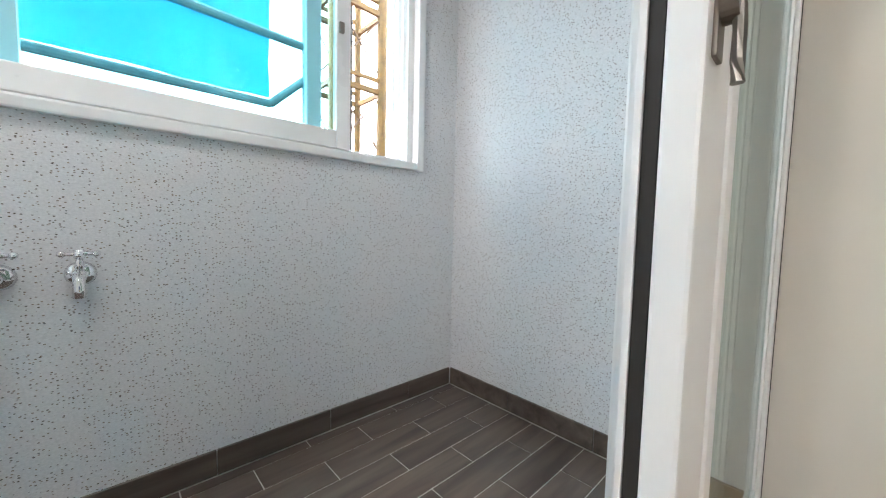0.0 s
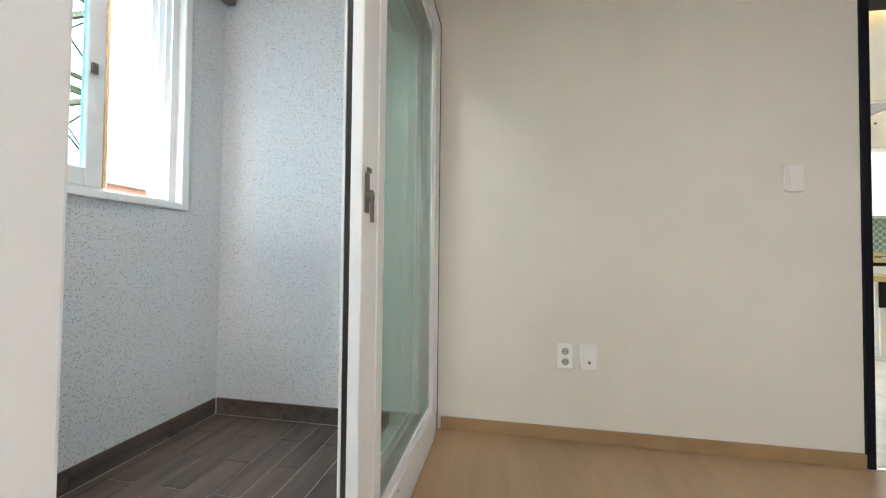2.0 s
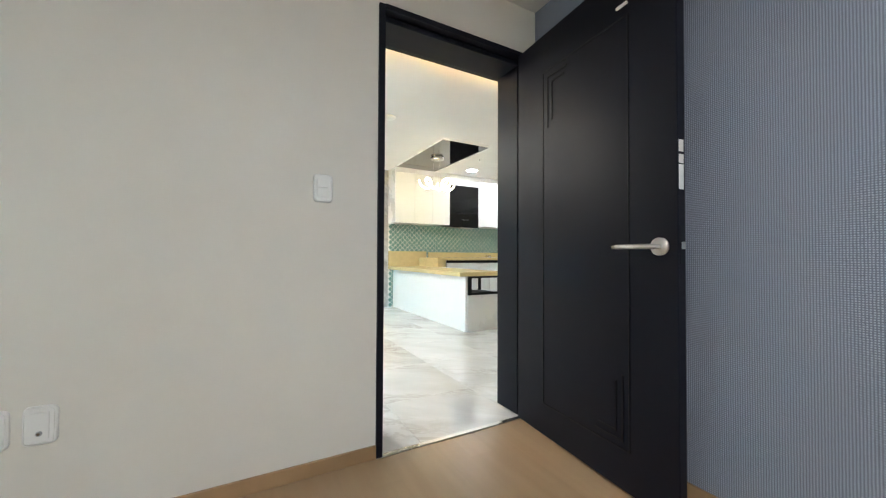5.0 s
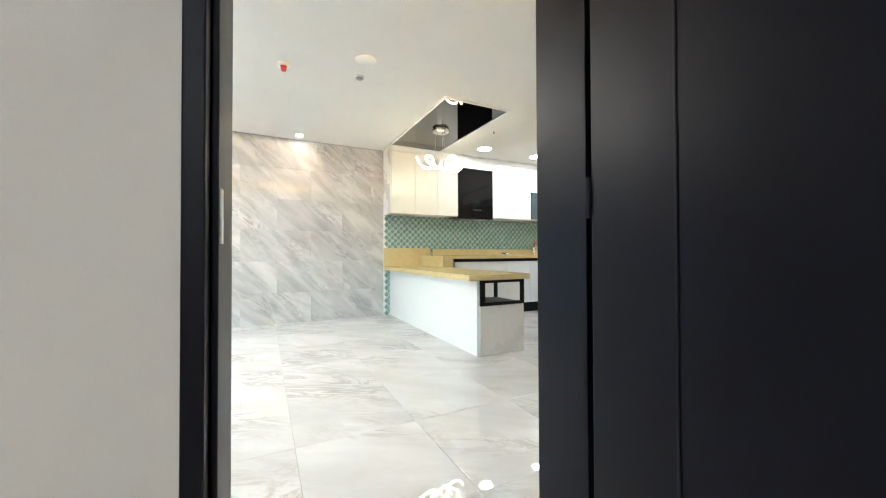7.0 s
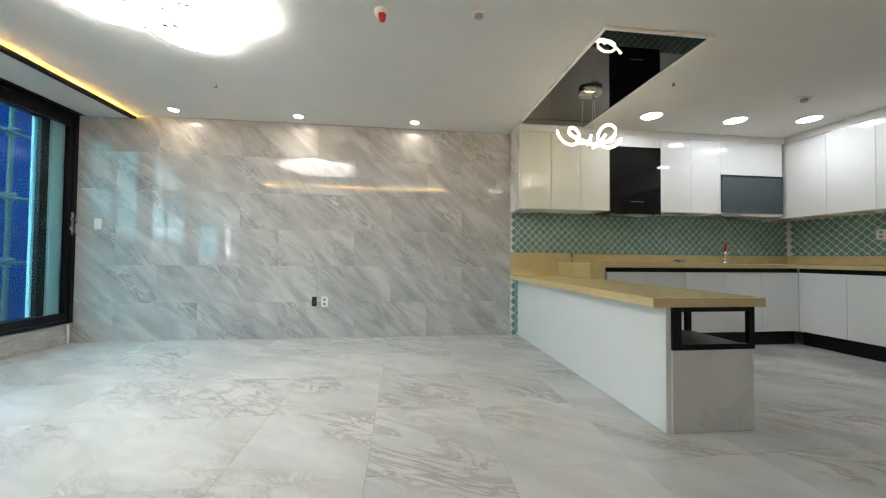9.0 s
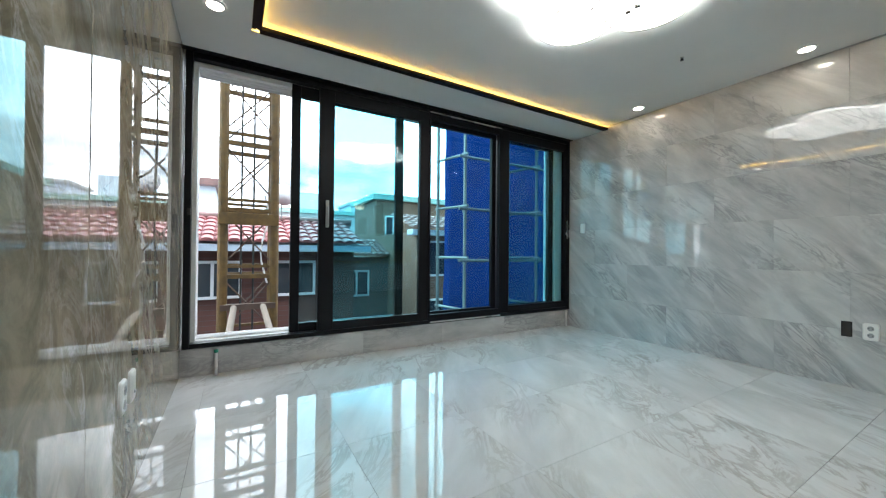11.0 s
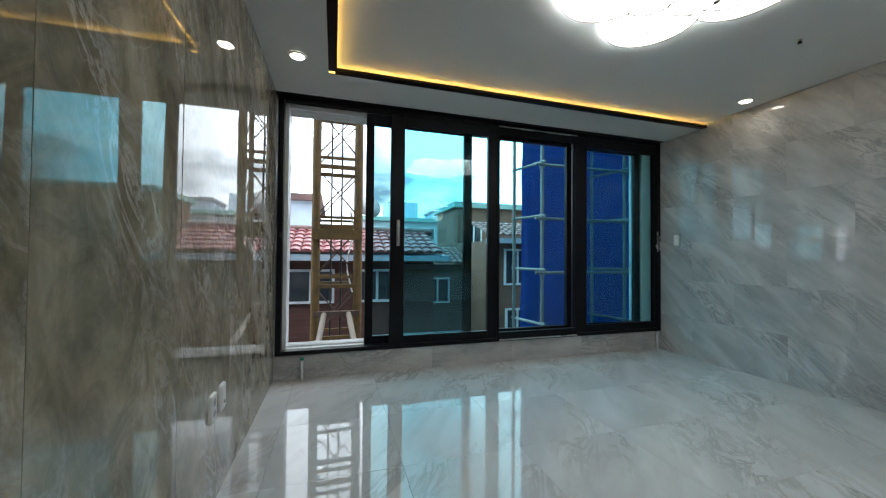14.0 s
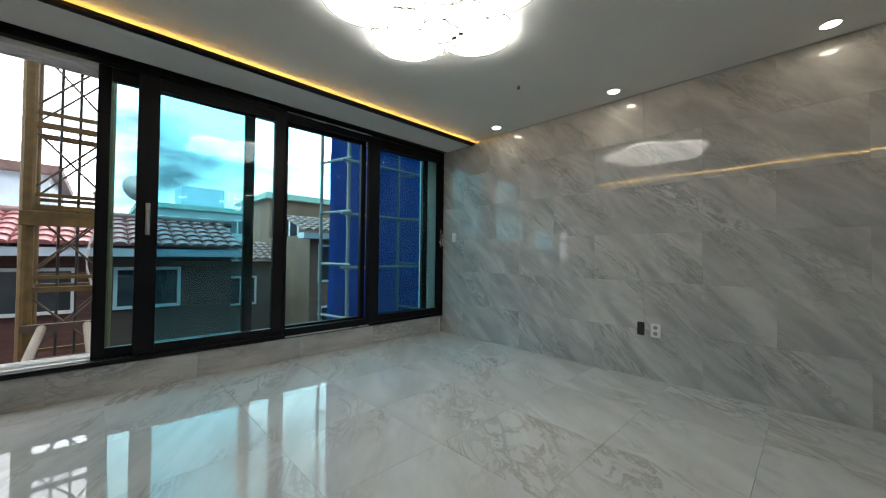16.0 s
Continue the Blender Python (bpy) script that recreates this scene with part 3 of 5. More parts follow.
def faucet(y, z):
    f = thing("faucet", "chrome wall tap with a cross handle on the flecked wall", "tap", "balcony wall taps", at=(-3.06, y, z))
    part("rose", tube((0, 0, 0), (0.012, 0, 0), 0.032, 0.026, 28), M_CHROME, f, smooth=True)
    g = tube((0.008, 0, 0), (0.07, 0, 0), 0.016, 0.013, 20)
    add_path(g, [(0.05, 0, 0), (0.085, 0, -0.002), (0.1, 0, -0.015), (0.104, 0, -0.05)], 0.012, 14)
    part("spout", g, M_CHROME, f, smooth=True)
    part("stem", tube((0.045, 0, 0.01), (0.045, 0, 0.05), 0.009, 0.007, 14), M_CHROME, f, smooth=True)
    h = tube((0.045, -0.032, 0.055), (0.045, 0.032, 0.055), 0.006, seg=12)
    add_tube(h, (0.013, 0, 0.055), (0.077, 0, 0.055), 0.006, seg=12)
    add_tube(h, (0.045, 0, 0.045), (0.045, 0, 0.066), 0.011, seg=14)
    for p in ((0.045, -0.032, 0.055), (0.045, 0.032, 0.055), (0.013, 0, 0.055), (0.077, 0, 0.055)):
        bmesh.ops.create_uvsphere(h, u_segments=10, v_segments=8, radius=0.009, matrix=Matrix.Translation(p))
    part("cross_handle", h, M_CHROME, f, smooth=True)
    return f


faucet(-1.395, 0.668)
faucet(-1.535, 0.668)
g = tube((-3.0, -0.06, 2.36), (-3.0, -0.06, 2.28), 0.03, seg=20)
add_tube(g, (-3.0, -0.06, 2.29), (-3.0, -0.06, 2.27), 0.04, seg=20)
whole("ceiling_pipe_stub", g, M_OLDMETAL, "short rusty pipe stub under the balcony ceiling", "pipe", smooth=True)


# ---- sockets, switches ----
def rounded_plate(w, h, r, steps):
    """A wall plate with round corners; steps are (outset, y) from the wall to the face."""
    bm, rings = bmesh.new(), []
    for out, y in steps:
        ring = []
        for cx, cz, a0 in ((1, 1, 0), (-1, 1, 90), (-1, -1, 180), (1, -1, 270)):
            for k in range(6):
                a = radians(a0 + 18 * k)
                q = max(r + out, 0.004)
                ring.append(bm.verts.new((cx * (w / 2 - r) + q * math.cos(a), y, cz * (h / 2 - r) + q * math.sin(a))))
        rings.append(ring)
    for a, c in zip(rings, rings[1:]):
        for k in range(24):
            bm.faces.new((a[k], a[(k + 1) % 24], c[(k + 1) % 24], c[k]))
    bm.faces.new(rings[-1])
    return bm


def plate(name, at, turn, label, kind, w=0.078, h=0.118):
    t = thing(name, label, "socket" if "socket" in name else "switch", at=at)
    t.rotation_euler = (0, 0, radians(turn))
    part("cover", rounded_plate(w, h, 0.016, ((0.0, 0.0), (0.0015, 0.0), (0.0, -0.007), (-0.003, -0.0105), (-0.0045, -0.0105), (-0.005, -0.0085), (-0.0065, -0.0085), (-0.007, -0.0112))), M_PLASTIC, t, smooth=False)
    if "socket" in name and "phone" not in name:
        for dz in (-0.024, 0.024):
            part("outlet", tube((0, -0.0112, dz), (0, -0.0128, dz), 0.019, seg=24), M_PLASTIC, t)
            part("well", tube((0, -0.0128, dz), (0, -0.0132, dz), 0.0165, seg=24), M_GREY_PLASTIC, t)
            for dx in (-0.0085, 0.0085):
                part("hole", tube((dx, -0.0131, dz), (dx, -0.0137, dz), 0.0028, seg=10), M_SLOT, t)
    elif "phone" in name:
        part("insert", box((-0.022, -0.0135, -0.042), (0.022, -0.01, 0.042), 0.002), M_PLASTIC, t)
        part("jack", tube((0, -0.0135, -0.022), (0, -0.016, -0.022), 0.0075, seg=16), M_GREY_PLASTIC, t)
        part("jack_pin", tube((0, -0.016, -0.022), (0, -0.019, -0.022), 0.004, seg=12), M_STEEL, t)
    else:
        for a, c in ((-0.038, -0.001), (0.001, 0.038)):
            part("rocker", box((-0.025, -0.0155, a), (0.025, -0.01, c), 0.002), M_PLASTIC, t)
    return t


plate("wall_socket", (-1.187, 0.0, 0.391), 0, "white double socket on the cream wall", "rim")
plate("phone_socket", (-1.08, 0.0, 0.391), 0, "white aerial socket on the cream wall", "rim")
plate("light_switch", (-0.243, 0.0, 1.21), 0, "white two-rocker light switch beside the door", "rim")
plate("wall_socket", (-0.483, NORTH, 0.413), 0, "white double socket on the grey marble wall", "rim")
plate("light_switch", (-2.85, NORTH, 1.26), 0, "small white switch near the window", "rim", 0.07, 0.12)
plate("wall_socket", (-1.5, SOUTH, 0.42), 180, "white double socket low on the brown marble wall", "rim")
plate("phone_socket", (-1.63, SOUTH, 0.42), 180, "white aerial socket low on the brown marble wall", "rim")
whole("cable_box", frame_bar("y", NORTH - 0.002, -0.625, -0.57, 0.36, 0.47, 0.004, 0.006, 0.0), M_BLACK, "open black wall box without a cover", "wall box")
part("box_back", box((-0.623, NORTH - 0.001, 0.362), (-0.572, NORTH + 0.003, 0.468)), M_SLOT, bpy.data.objects["cable_box"])


def wallpad():
    t = thing("wall_panel", "white touch control panel mounted on the marble wall", "control panel", at=(-0.312, SOUTH, 1.33))
    t.rotation_euler = (0, 0, radians(180))
    part("mount", box((-0.04, -0.012, -0.075), (0.04, 0.0, 0.075)), M_GREY_PLASTIC, t)
    part("case", box((-0.056, -0.03, -0.1), (0.056, -0.011, 0.1), 0.004), M_PLASTIC, t)
    part("screen", box((-0.046, -0.0318, 0.012), (0.046, -0.0295, 0.085), 0.001), M_BLACK_GLOSS, t, "dark display")
    def stroke(bm, pts):
        for (xa, za), (xb, zb) in zip(pts, pts[1:]):
            d = Vector((xb - xa, 0, zb - za))
            n = Vector((-d.z, 0, d.x)).normalized() * 0.0007
            q = [Vector((xa, -0.0308, za)) + n, Vector((xa, -0.0308, za)) - n, Vector((xb, -0.0308, zb)) - n, Vector((xb, -0.0308, zb)) + n]
            bm.faces.new([bm.verts.new(v) for v in q])
        return bm
    for cx in (-0.028, 0.028):
        up = cx > 0
        g = stroke(bmesh.new(), [(cx - 0.008, -0.004), (cx, -0.012), (cx + 0.008, -0.004)] if not up else [(cx - 0.008, -0.012), (cx, -0.004), (cx + 0.008, -0.012)])
        part("icon", g, M_GREY_PLASTIC, t)
    g = stroke(bmesh.new(), [(-0.036, -0.036), (-0.028, -0.028), (-0.020, -0.036), (-0.022, -0.044), (-0.034, -0.044), (-0.036, -0.036)])
    part("icon", g, M_GREY_PLASTIC, t)
    for cx, cz in ((-0.028, -0.066), (0.028, -0.066)):
        g = stroke(bmesh.new(), [(cx + 0.008 * math.cos(a * 0.52), cz + 0.008 * math.sin(a * 0.52)) for a in range(13)])
        part("icon", g, M_GREY_PLASTIC, t)
    g = stroke(bmesh.new(), [(0.02, -0.034), (0.036, -0.034), (0.036, -0.044), (0.03, -0.044), (0.03, -0.038)])
    part("icon", g, M_GREY_PLASTIC, t)
    g = bmesh.new()
    for k, (x0, x1) in enumerate(((-0.036, -0.02), (0.02, 0.034))):
        for z in (-0.052, -0.08):
            add_box(g, (x0, -0.0308, z), (x1, -0.0302, z + 0.003))
    add_box(g, (-0.02, -0.0308, -0.094), (0.02, -0.0302, -0.091))
    part("lettering", g, M_GREY_PLASTIC, t)


wallpad()

# ---- living room window ----
def living_window():
    w = thing("window", "wide black aluminium sliding window with one sash open", "window")
    w["kind"] = "structure"
    y0, y1, z0, z1 = SOUTH + 0.012, NORTH, 0.21, 2.43
    part("window_frame", frame_bar("x", -3.13, y0, y1, z0, z1, (0.045, 0.05, 0.035, 0.055), 0.07, 0.004), M_BLACK, w, "black aluminium outer frame")
    part("outer_frame", frame_bar("x", -3.33, y0, y1, z0 - 0.01, z1, (0.075, 0.20, 0.05, 0.09), 0.195, 0.004), M_WHITE_PVC, w, "white outer window frame")
    g = bmesh.new()
    for x in (-3.29, -3.24, -3.19):
        add_box(g, (x, y1 - 0.225, z0 + 0.04), (x + 0.012, y1 - 0.199, z1 - 0.09), 0.003)
        add_box(g, (x, y0 + 0.07, z0 + 0.039), (x + 0.01, y1 - 0.2, z0 + 0.058), 0.002)
        add_box(g, (x, y0 + 0.07, z1 - 0.11), (x + 0.01, y1 - 0.2, z1 - 0.089), 0.002)
    part("track", g, M_WHITE_PVC, w, "white ribbed sliding track")
    for x, a, c, l, r in ((-3.175, 1.11, 2.155, 0.073, 0.082), (-3.12, 1.33, 2.41, 0.13, 0.1), (-3.175, 2.35, 3.33, 0.085, 0.06), (-3.12, 3.35, y1 - 0.04, 0.136, 0.05), (-3.2, 3.38, 4.3, 0.07, 0.08)):
        s = part("sash", frame_bar("x", x, a, c, z0 + 0.035, z1 - 0.055, (l, r, 0.075, 0.1), 0.045, 0.004), M_BLACK, w, "black sliding sash")
        p = part("pane", box((x + 0.014, a + l - 0.01, z0 + 0.1), (x + 0.02, c - r + 0.01, z1 - 0.145)), M_PANE, s, "blue-green tinted glass")
        p.visible_shadow = False
    g = frame_bar("x", -3.112, 2.41, 3.35, z0 + 0.03, z1 - 0.05, (0.02, 0.02, 0.06, 0.075), 0.05, 0.003)
    part("fixed_frame", g, M_BLACK, w, "black fixed centre frame")
    part("bright_strip", box((-3.062, 2.43, 0.218), (-3.054, 3.35, 0.232)), M_STEEL, w, "bare aluminium track strip")
    part("bright_strip", box((-3.062, 2.41, 2.372), (-3.054, 3.35, 2.384)), M_STEEL, w)
    for y, z in ((1.40, 1.27), (y1 - 0.045, 1.25)):
        h = part("handle", box((-3.075, y - 0.014, z - 0.12), (-3.058, y + 0.014, z + 0.12), 0.004), M_STEEL, w, "satin metal pull handle")
        g = bmesh.new()
        add_path(g, [(-3.06, y, z + 0.06), (-3.03, y, z + 0.055), (-3.026, y, z + 0.03), (-3.026, y, z - 0.1)], 0.008, 10)
        part("lever", g, M_STEEL, h, smooth=True)
    part("catch", box((-3.062, SOUTH + 0.035, 1.2), (-3.045, SOUTH + 0.055, 1.25), 0.003), M_SLOT, w)


living_window()
for y, z, top in ((0.59, 0.19, M_GREEN), (4.44, 0.2, M_WHITE_PVC)):
    c = thing("drain_pipe", "short capped pipe standing at the wall below the window", "pipe", "pipe stubs under the window", at=(-3.05, y, 0.0))
    part("pipe", tube((0, 0, 0.0), (0, 0, z - 0.02), 0.012, seg=14), M_WHITE_PVC, c, smooth=True)
    part("cap", tube((0, 0, z - 0.022), (0, 0, z), 0.016, seg=14), top, c, smooth=True)

# ---- ceiling fittings ----
def downlight(x, y, z):
    d = thing("downlight", "small round recessed downlight switched on", "ceiling light", "living room downlights", at=(x, y, z))
    g = bmesh.new()
    r = [(0.06, 0.0), (0.059, -0.006), (0.047, -0.008), (0.043, -0.003)]
    for a, c in zip(r, r[1:]):
        add_ring(g, a, c)
    part("ring", g, M_WHITE_MATT, d, "white trim ring", True)
    part("bulb", tube((0, 0, -0.004), (0, 0, -0.001), 0.0435, seg=24), M_DOWN, d, "glowing warm bulb")
    return d


def add_ring(bm, a, c, seg=28):
    va = [bm.verts.new((a[0] * math.cos(2 * math.pi * k / seg), a[0] * math.sin(2 * math.pi * k / seg), a[1])) for k in range(seg)]
    vc = [bm.verts.new((c[0] * math.cos(2 * math.pi * k / seg), c[0] * math.sin(2 * math.pi * k / seg), c[1])) for k in range(seg)]
    for k in range(seg):
        bm.faces.new((va[k], va[(k + 1) % seg], vc[(k + 1) % seg], vc[k]))


first = downlight(-2.01, 4.30, TOP)
for x in (-0.75, 0.515):
    copy_thing(first, Matrix.Translation((x, 4.30, TOP)))
copy_thing(first, Matrix.Translation((-2.39, 0.58, 2.417)))
copy_thing(first, Matrix.Translation((-0.6, 0.58, 2.417)))


def kitchen_light(x, y):
    d = thing("kitchen_downlight", "round white recessed kitchen light switched on", "ceiling light", "kitchen ceiling lights", at=(x, y, TOP))
    g = bmesh.new()
    r = [(0.115, 0.0), (0.114, -0.008), (0.1, -0.01), (0.096, -0.004)]
    for a, c in zip(r, r[1:]):
        add_ring(g, a, c, 36)
    part("ring", g, M_WHITE_MATT, d, smooth=True)
    part("diffuser", tube((0, 0, -0.006), (0, 0, -0.001), 0.097, seg=36), M_KITCHEN, d, "glowing cool white diffuser")
    return d


first = kitchen_light(3.0, 3.75)
for x, y in ((3.98, 3.74), (4.72, 3.6), (4.65, 2.68)):
    copy_thing(first, Matrix.Translation((x, y, TOP)))


def flower_lamp(cx, cy):
    f = thing("ceiling_lamp", "large flower-shaped white ceiling lamp switched on", "ceiling light", at=(cx, cy, TOP))
    part("base_plate", tube((0, 0, 0), (0, 0, -0.02), 0.24, seg=48), M_WHITE_MATT, f)
    petals = []
    for k in range(5):
        a = radians(18 + 72 * k)
        petals.append((0.36 * math.cos(a), 0.36 * math.sin(a), 0.25, -0.032))
        petals.append((0.27 * math.cos(a), 0.27 * math.sin(a), 0.17, -0.044))
    for k in range(5):
        a = radians(54 + 72 * k)
        petals.append((0.19 * math.cos(a), 0.19 * math.sin(a), 0.12, -0.056))
    for x, y, r, z in petals:
        g = tube((x, y, z), (x, y, z + 0.018), r - 0.004, r - 0.02, 48)
        p = part("petal", g, M_LAMP, f, "glowing white acrylic disc")
        e = bmesh.new()
        add_path(e, [(x + r * math.cos(2 * math.pi * i / 48), y + r * math.sin(2 * math.pi * i / 48), z) for i in range(49)], 0.004, 6, flat=(0.0035, 0.006))
        part("edge", e, M_OLDMETAL, p, "thin metal edge")
        e = bmesh.new()
        for a, c in (((r - 0.003, z + 0.004), (r - 0.003, z + 0.02)),):
            add_ring(e, a, c, 48)
        bmesh.ops.translate(e, verts=e.verts, vec=(x, y, 0))
        part("rim_light", e, M_LAMP_RIM, p, "bright edge-lit acrylic rim")
    for dx in (-0.03, 0.03):
        part("fixing_knob", tube((dx - 0.05, 0.26, -0.03), (dx - 0.05, 0.26, -0.066), 0.016, seg=16), M_OLDMETAL, f)


flower_lamp(-1.05, 2.46)

led = box((-2.556, 0.80, 2.434), (-2.549, NORTH - 0.01, 2.452))
add_box(led, (-2.549, 0.80, 2.434), (1.58, 0.807, 2.452))
whole("cove_light", led, M_COVE, "warm yellow light strip in the ceiling cove", "light strip")

c = thing("fire_detector", "white ceiling fire detector with a red cap", "detector", at=(0.245, 2.5, TOP))
part("base", tube((0, 0, 0), (0, 0, -0.022), 0.05, 0.046, 28), M_PLASTIC, c, smooth=True)
part("cap", tube((0, 0, -0.022), (0, 0, -0.06), 0.026, 0.018, 20), M_RED, c, "red sensor cap", True)
c = thing("smoke_detector", "small grey round ceiling detector", "detector", at=(0.845, 2.445, TOP))
part("base", tube((0, 0, 0), (0, 0, -0.012), 0.042, 0.04, 24), M_PLASTIC, c, smooth=True)
part("sensor", tube((0, 0, -0.012), (0, 0, -0.022), 0.03, 0.026, 24), M_GREY_PLASTIC, c, smooth=True)
c = thing("ceiling_speaker", "flat round white ceiling cover", "ceiling cover", at=(0.83, 2.15, TOP))
part("cover", tube((0, 0, 0), (0, 0, -0.008), 0.085, 0.08, 32), M_PLASTIC, c, smooth=True)
c = thing("gas_detector", "small white box detector on the kitchen ceiling", "detector", at=(4.1, 3.18, TOP))
part("base", box((-0.06, -0.03, -0.012), (0.06, 0.03, 0.0), 0.004), M_PLASTIC, c)
part("sensor", tube((0.02, 0, -0.012), (0.02, 0, -0.035), 0.03, 0.024, 18), M_GREY_PLASTIC, c, smooth=True)
for x, y in ((-1.28, 3.65), (2.7, 3.08), (4.6, 2.9)):
    c = thing("sprinkler", "tiny dark ceiling sprinkler head", "sprinkler", "ceiling sprinklers", at=(x, y, TOP))
    part("stem", tube((0, 0, 0), (0, 0, -0.012), 0.012, 0.009, 14), M_STEEL, c, smooth=True)
    part("head", tube((0, 0, -0.012), (0, 0, -0.024), 0.008, 0.013, 14), M_SLOT, c, smooth=True)

# mirrored ceiling panel over the peninsula
c = thing("mirror_panel", "black mirrored ceiling panel with a white edge", "ceiling panel", at=(0, 0, 0))
part("panel", box((1.705, 2.47, TOP - 0.006), (2.455, 4.14, TOP - 0.001)), M_BLACK_MIRROR, c, "black mirror glass")
part("edge", add_box(add_box(add_box(add_box(bmesh.new(), (1.68, 2.445, TOP - 0.014), (1.705, 4.15, TOP + 0.001)), (2.455, 2.445, TOP - 0.014), (2.48, 4.15, TOP + 0.001)), (1.705, 2.445, TOP - 0.014), (2.455, 2.47, TOP + 0.001)), (1.705, 4.14, TOP - 0.014), (2.455, 4.15, TOP + 0.001)), M_WHITE_MATT, c, "white edge trim")


def pendant(x, y):
    p = thing("pendant_lamp", "looped ribbon pendant lamp glowing above the peninsula", "pendant light", at=(x, y, TOP - 0.006))
    part("canopy", tube((0, 0, 0), (0, 0, -0.035), 0.1, seg=40), M_STEEL, p, "round polished ceiling rose", True)
    for dx, dy in ((-0.05, 0.03), (0.05, 0.03), (0.0, -0.05)):
        part("cord", tube((dx, dy, -0.03), (dx * 1.6, dy * 0.6, -0.47), 0.0015, seg=6), M_STEEL, p)
    # two mirrored loops over sweeping tails, like a bow
    bow = ((0.34, -0.4), (0.31, -0.45), (0.24, -0.49), (0.15, -0.495), (0.075, -0.455), (0.06, -0.39), (0.095, -0.335), (0.155, -0.325), (0.205, -0.36), (0.205, -0.42), (0.15, -0.465), (0.075, -0.49), (0.03, -0.515))
    for s in (-1, 1):
        pts = []
        for (xa, za), (xb, zb) in zip(bow, bow[1:]):
            for k in range(4):
                u = len(pts) / 48
                pts.append((s * (xa + (xb - xa) * k / 4), 0.07 * math.sin(6.0 * u + s), za + (zb - za) * k / 4))
        for _ in range(3):
            pts = [pts[0]] + [tuple((p + 2 * q + r) / 4 for p, q, r in zip(*w)) for w in zip(pts, pts[1:], pts[2:])] + [pts[-1]]
        g = bmesh.new()
        add_path(g, pts, 0.01, 8, flat=(0.007, 0.012))
        part("ribbon", g, M_PENDANT, p, "glowing silicone ribbon", True)
    for s in (-1, 0, 1):
        g = bmesh.new()
        add_path(g, [(s * 0.02 + s * 0.02 * k, 0.05 * math.sin(k * 0.7 + s), -0.46 - 0.02 * k + 0.006 * k * k) for k in range(6)], 0.01, 8, flat=(0.007, 0.012))
        part("curl", g, M_PENDANT, p, "glowing silicone ribbon", True)


pendant(2.06, 3.3)

c = thing("bedroom_ceiling_light", "square white bedroom ceiling light switched on", "ceiling light", at=(-0.4, -2.6, 2.38))
part("frame", box((-0.3, -0.3, -0.05), (0.3, 0.3, 0.0), 0.01), M_WHITE_MATT, c)
part("diffuser", box((-0.27, -0.27, -0.058), (0.27, 0.27, -0.05), 0.003), M_BEDLAMP, c, "glowing diffuser")

c = thing("balcony_ceiling_light", "round white balcony ceiling light switched on", "ceiling light", at=(-2.45, -1.5, 2.36))
part("base", tube((0, 0, 0), (0, 0, -0.02), 0.14, seg=32), M_WHITE_MATT, c)
part("diffuser", tube((0, 0, -0.02), (0, 0, -0.06), 0.13, 0.11, 32), M_BALCONYLAMP, c, "glowing round diffuser")

# ---- kitchen ----
FRONT = 4.17          # face of the upper doors
structure("wall_kitchen_splashback", box((1.70, NORTH - 0.004, 0.0), (EAST, NORTH + 0.012, 1.52)), M_WHITE_GROUT, "white grout bed of the teal lantern tiles")
structure("wall_kitchen_splashback_east", box((EAST - 0.016, 2.46, 0.85), (EAST, NORTH - 0.004, 1.52)), M_WHITE_GROUT)


def upper_unit(x0, x1, doors, z0=1.49, z1=2.375, material=None, name="wall_cabinet", label="white gloss handleless wall cabinet"):
    c = thing(name, label, "cabinet", "kitchen wall cabinets", at=(x0, NORTH - 0.004, z0))
    w, d, h = x1 - x0, NORTH - 0.004 - FRONT - 0.02, z1 - z0
    part("body", box((0, -d, 0), (w, 0, h), 0.001), M_WHITE_MATT, c)
    for k in range(doors):
        a, e = w * k / doors, w * (k + 1) / doors
        part("door", box((a + 0.0015, -d - 0.02, 0.002), (e - 0.0015, -d - 0.001, h - 0.002), 0.0015), material or M_WHITE_GLOSS, c)
    return c


upper_unit(1.716, 2.785, 3, material=M_CREAM_GLOSS, label="ivory gloss handleless wall cabinet with three doors")
upper_unit(3.43, 4.22, 2)
upper_unit(4.22, 5.07, 1, 1.965, 2.375, label="short white gloss wall cabinet over the dish dryer")
h = thing("range_hood", "tall black glass range hood between the wall cabinets", "range hood", at=(2.785, NORTH - 0.004, 1.46))
part("body", box((0.002, -0.32, 0.02), (0.643, 0, 0.915), 0.002), M_BLACK, h)
part("front_glass", box((0.004, -0.345, 0.0), (0.641, -0.321, 0.79), 0.003), M_BLACK_GLOSS, h, "black glass front")
part("top_panel", box((0.004, -0.34, 0.792), (0.641, -0.321, 0.915), 0.002), M_WHITE_GLOSS, h, "white filler panel")
part("filter", box((0.05, -0.3, -0.012), (0.6, -0.05, 0.02), 0.003), M_STEEL, h)
part("control_strip", box((0.26, -0.347, 0.14), (0.42, -0.3455, 0.146)), M_GREY_PLASTIC, h)
d = thing("dish_dryer", "dark glass dish dryer set under a wall cabinet", "dish dryer", at=(4.22, NORTH - 0.004, 1.47))
part("body", box((0.003, -0.33, 0.01), (0.847, 0, 0.49), 0.003), M_WHITE_MATT, d)
part("door", box((0.006, -0.35, 0.03), (0.844, -0.331, 0.47), 0.004), M_TINTGLASS, d, "smoked glass flap")
part("top_rail", box((0.006, -0.352, 0.472), (0.844, -0.331, 0.492), 0.002), M_BLACK, d)
part("drip_tray", box((0.0, -0.345, -0.006), (0.85, -0.02, 0.01), 0.002), M_STEEL, d)
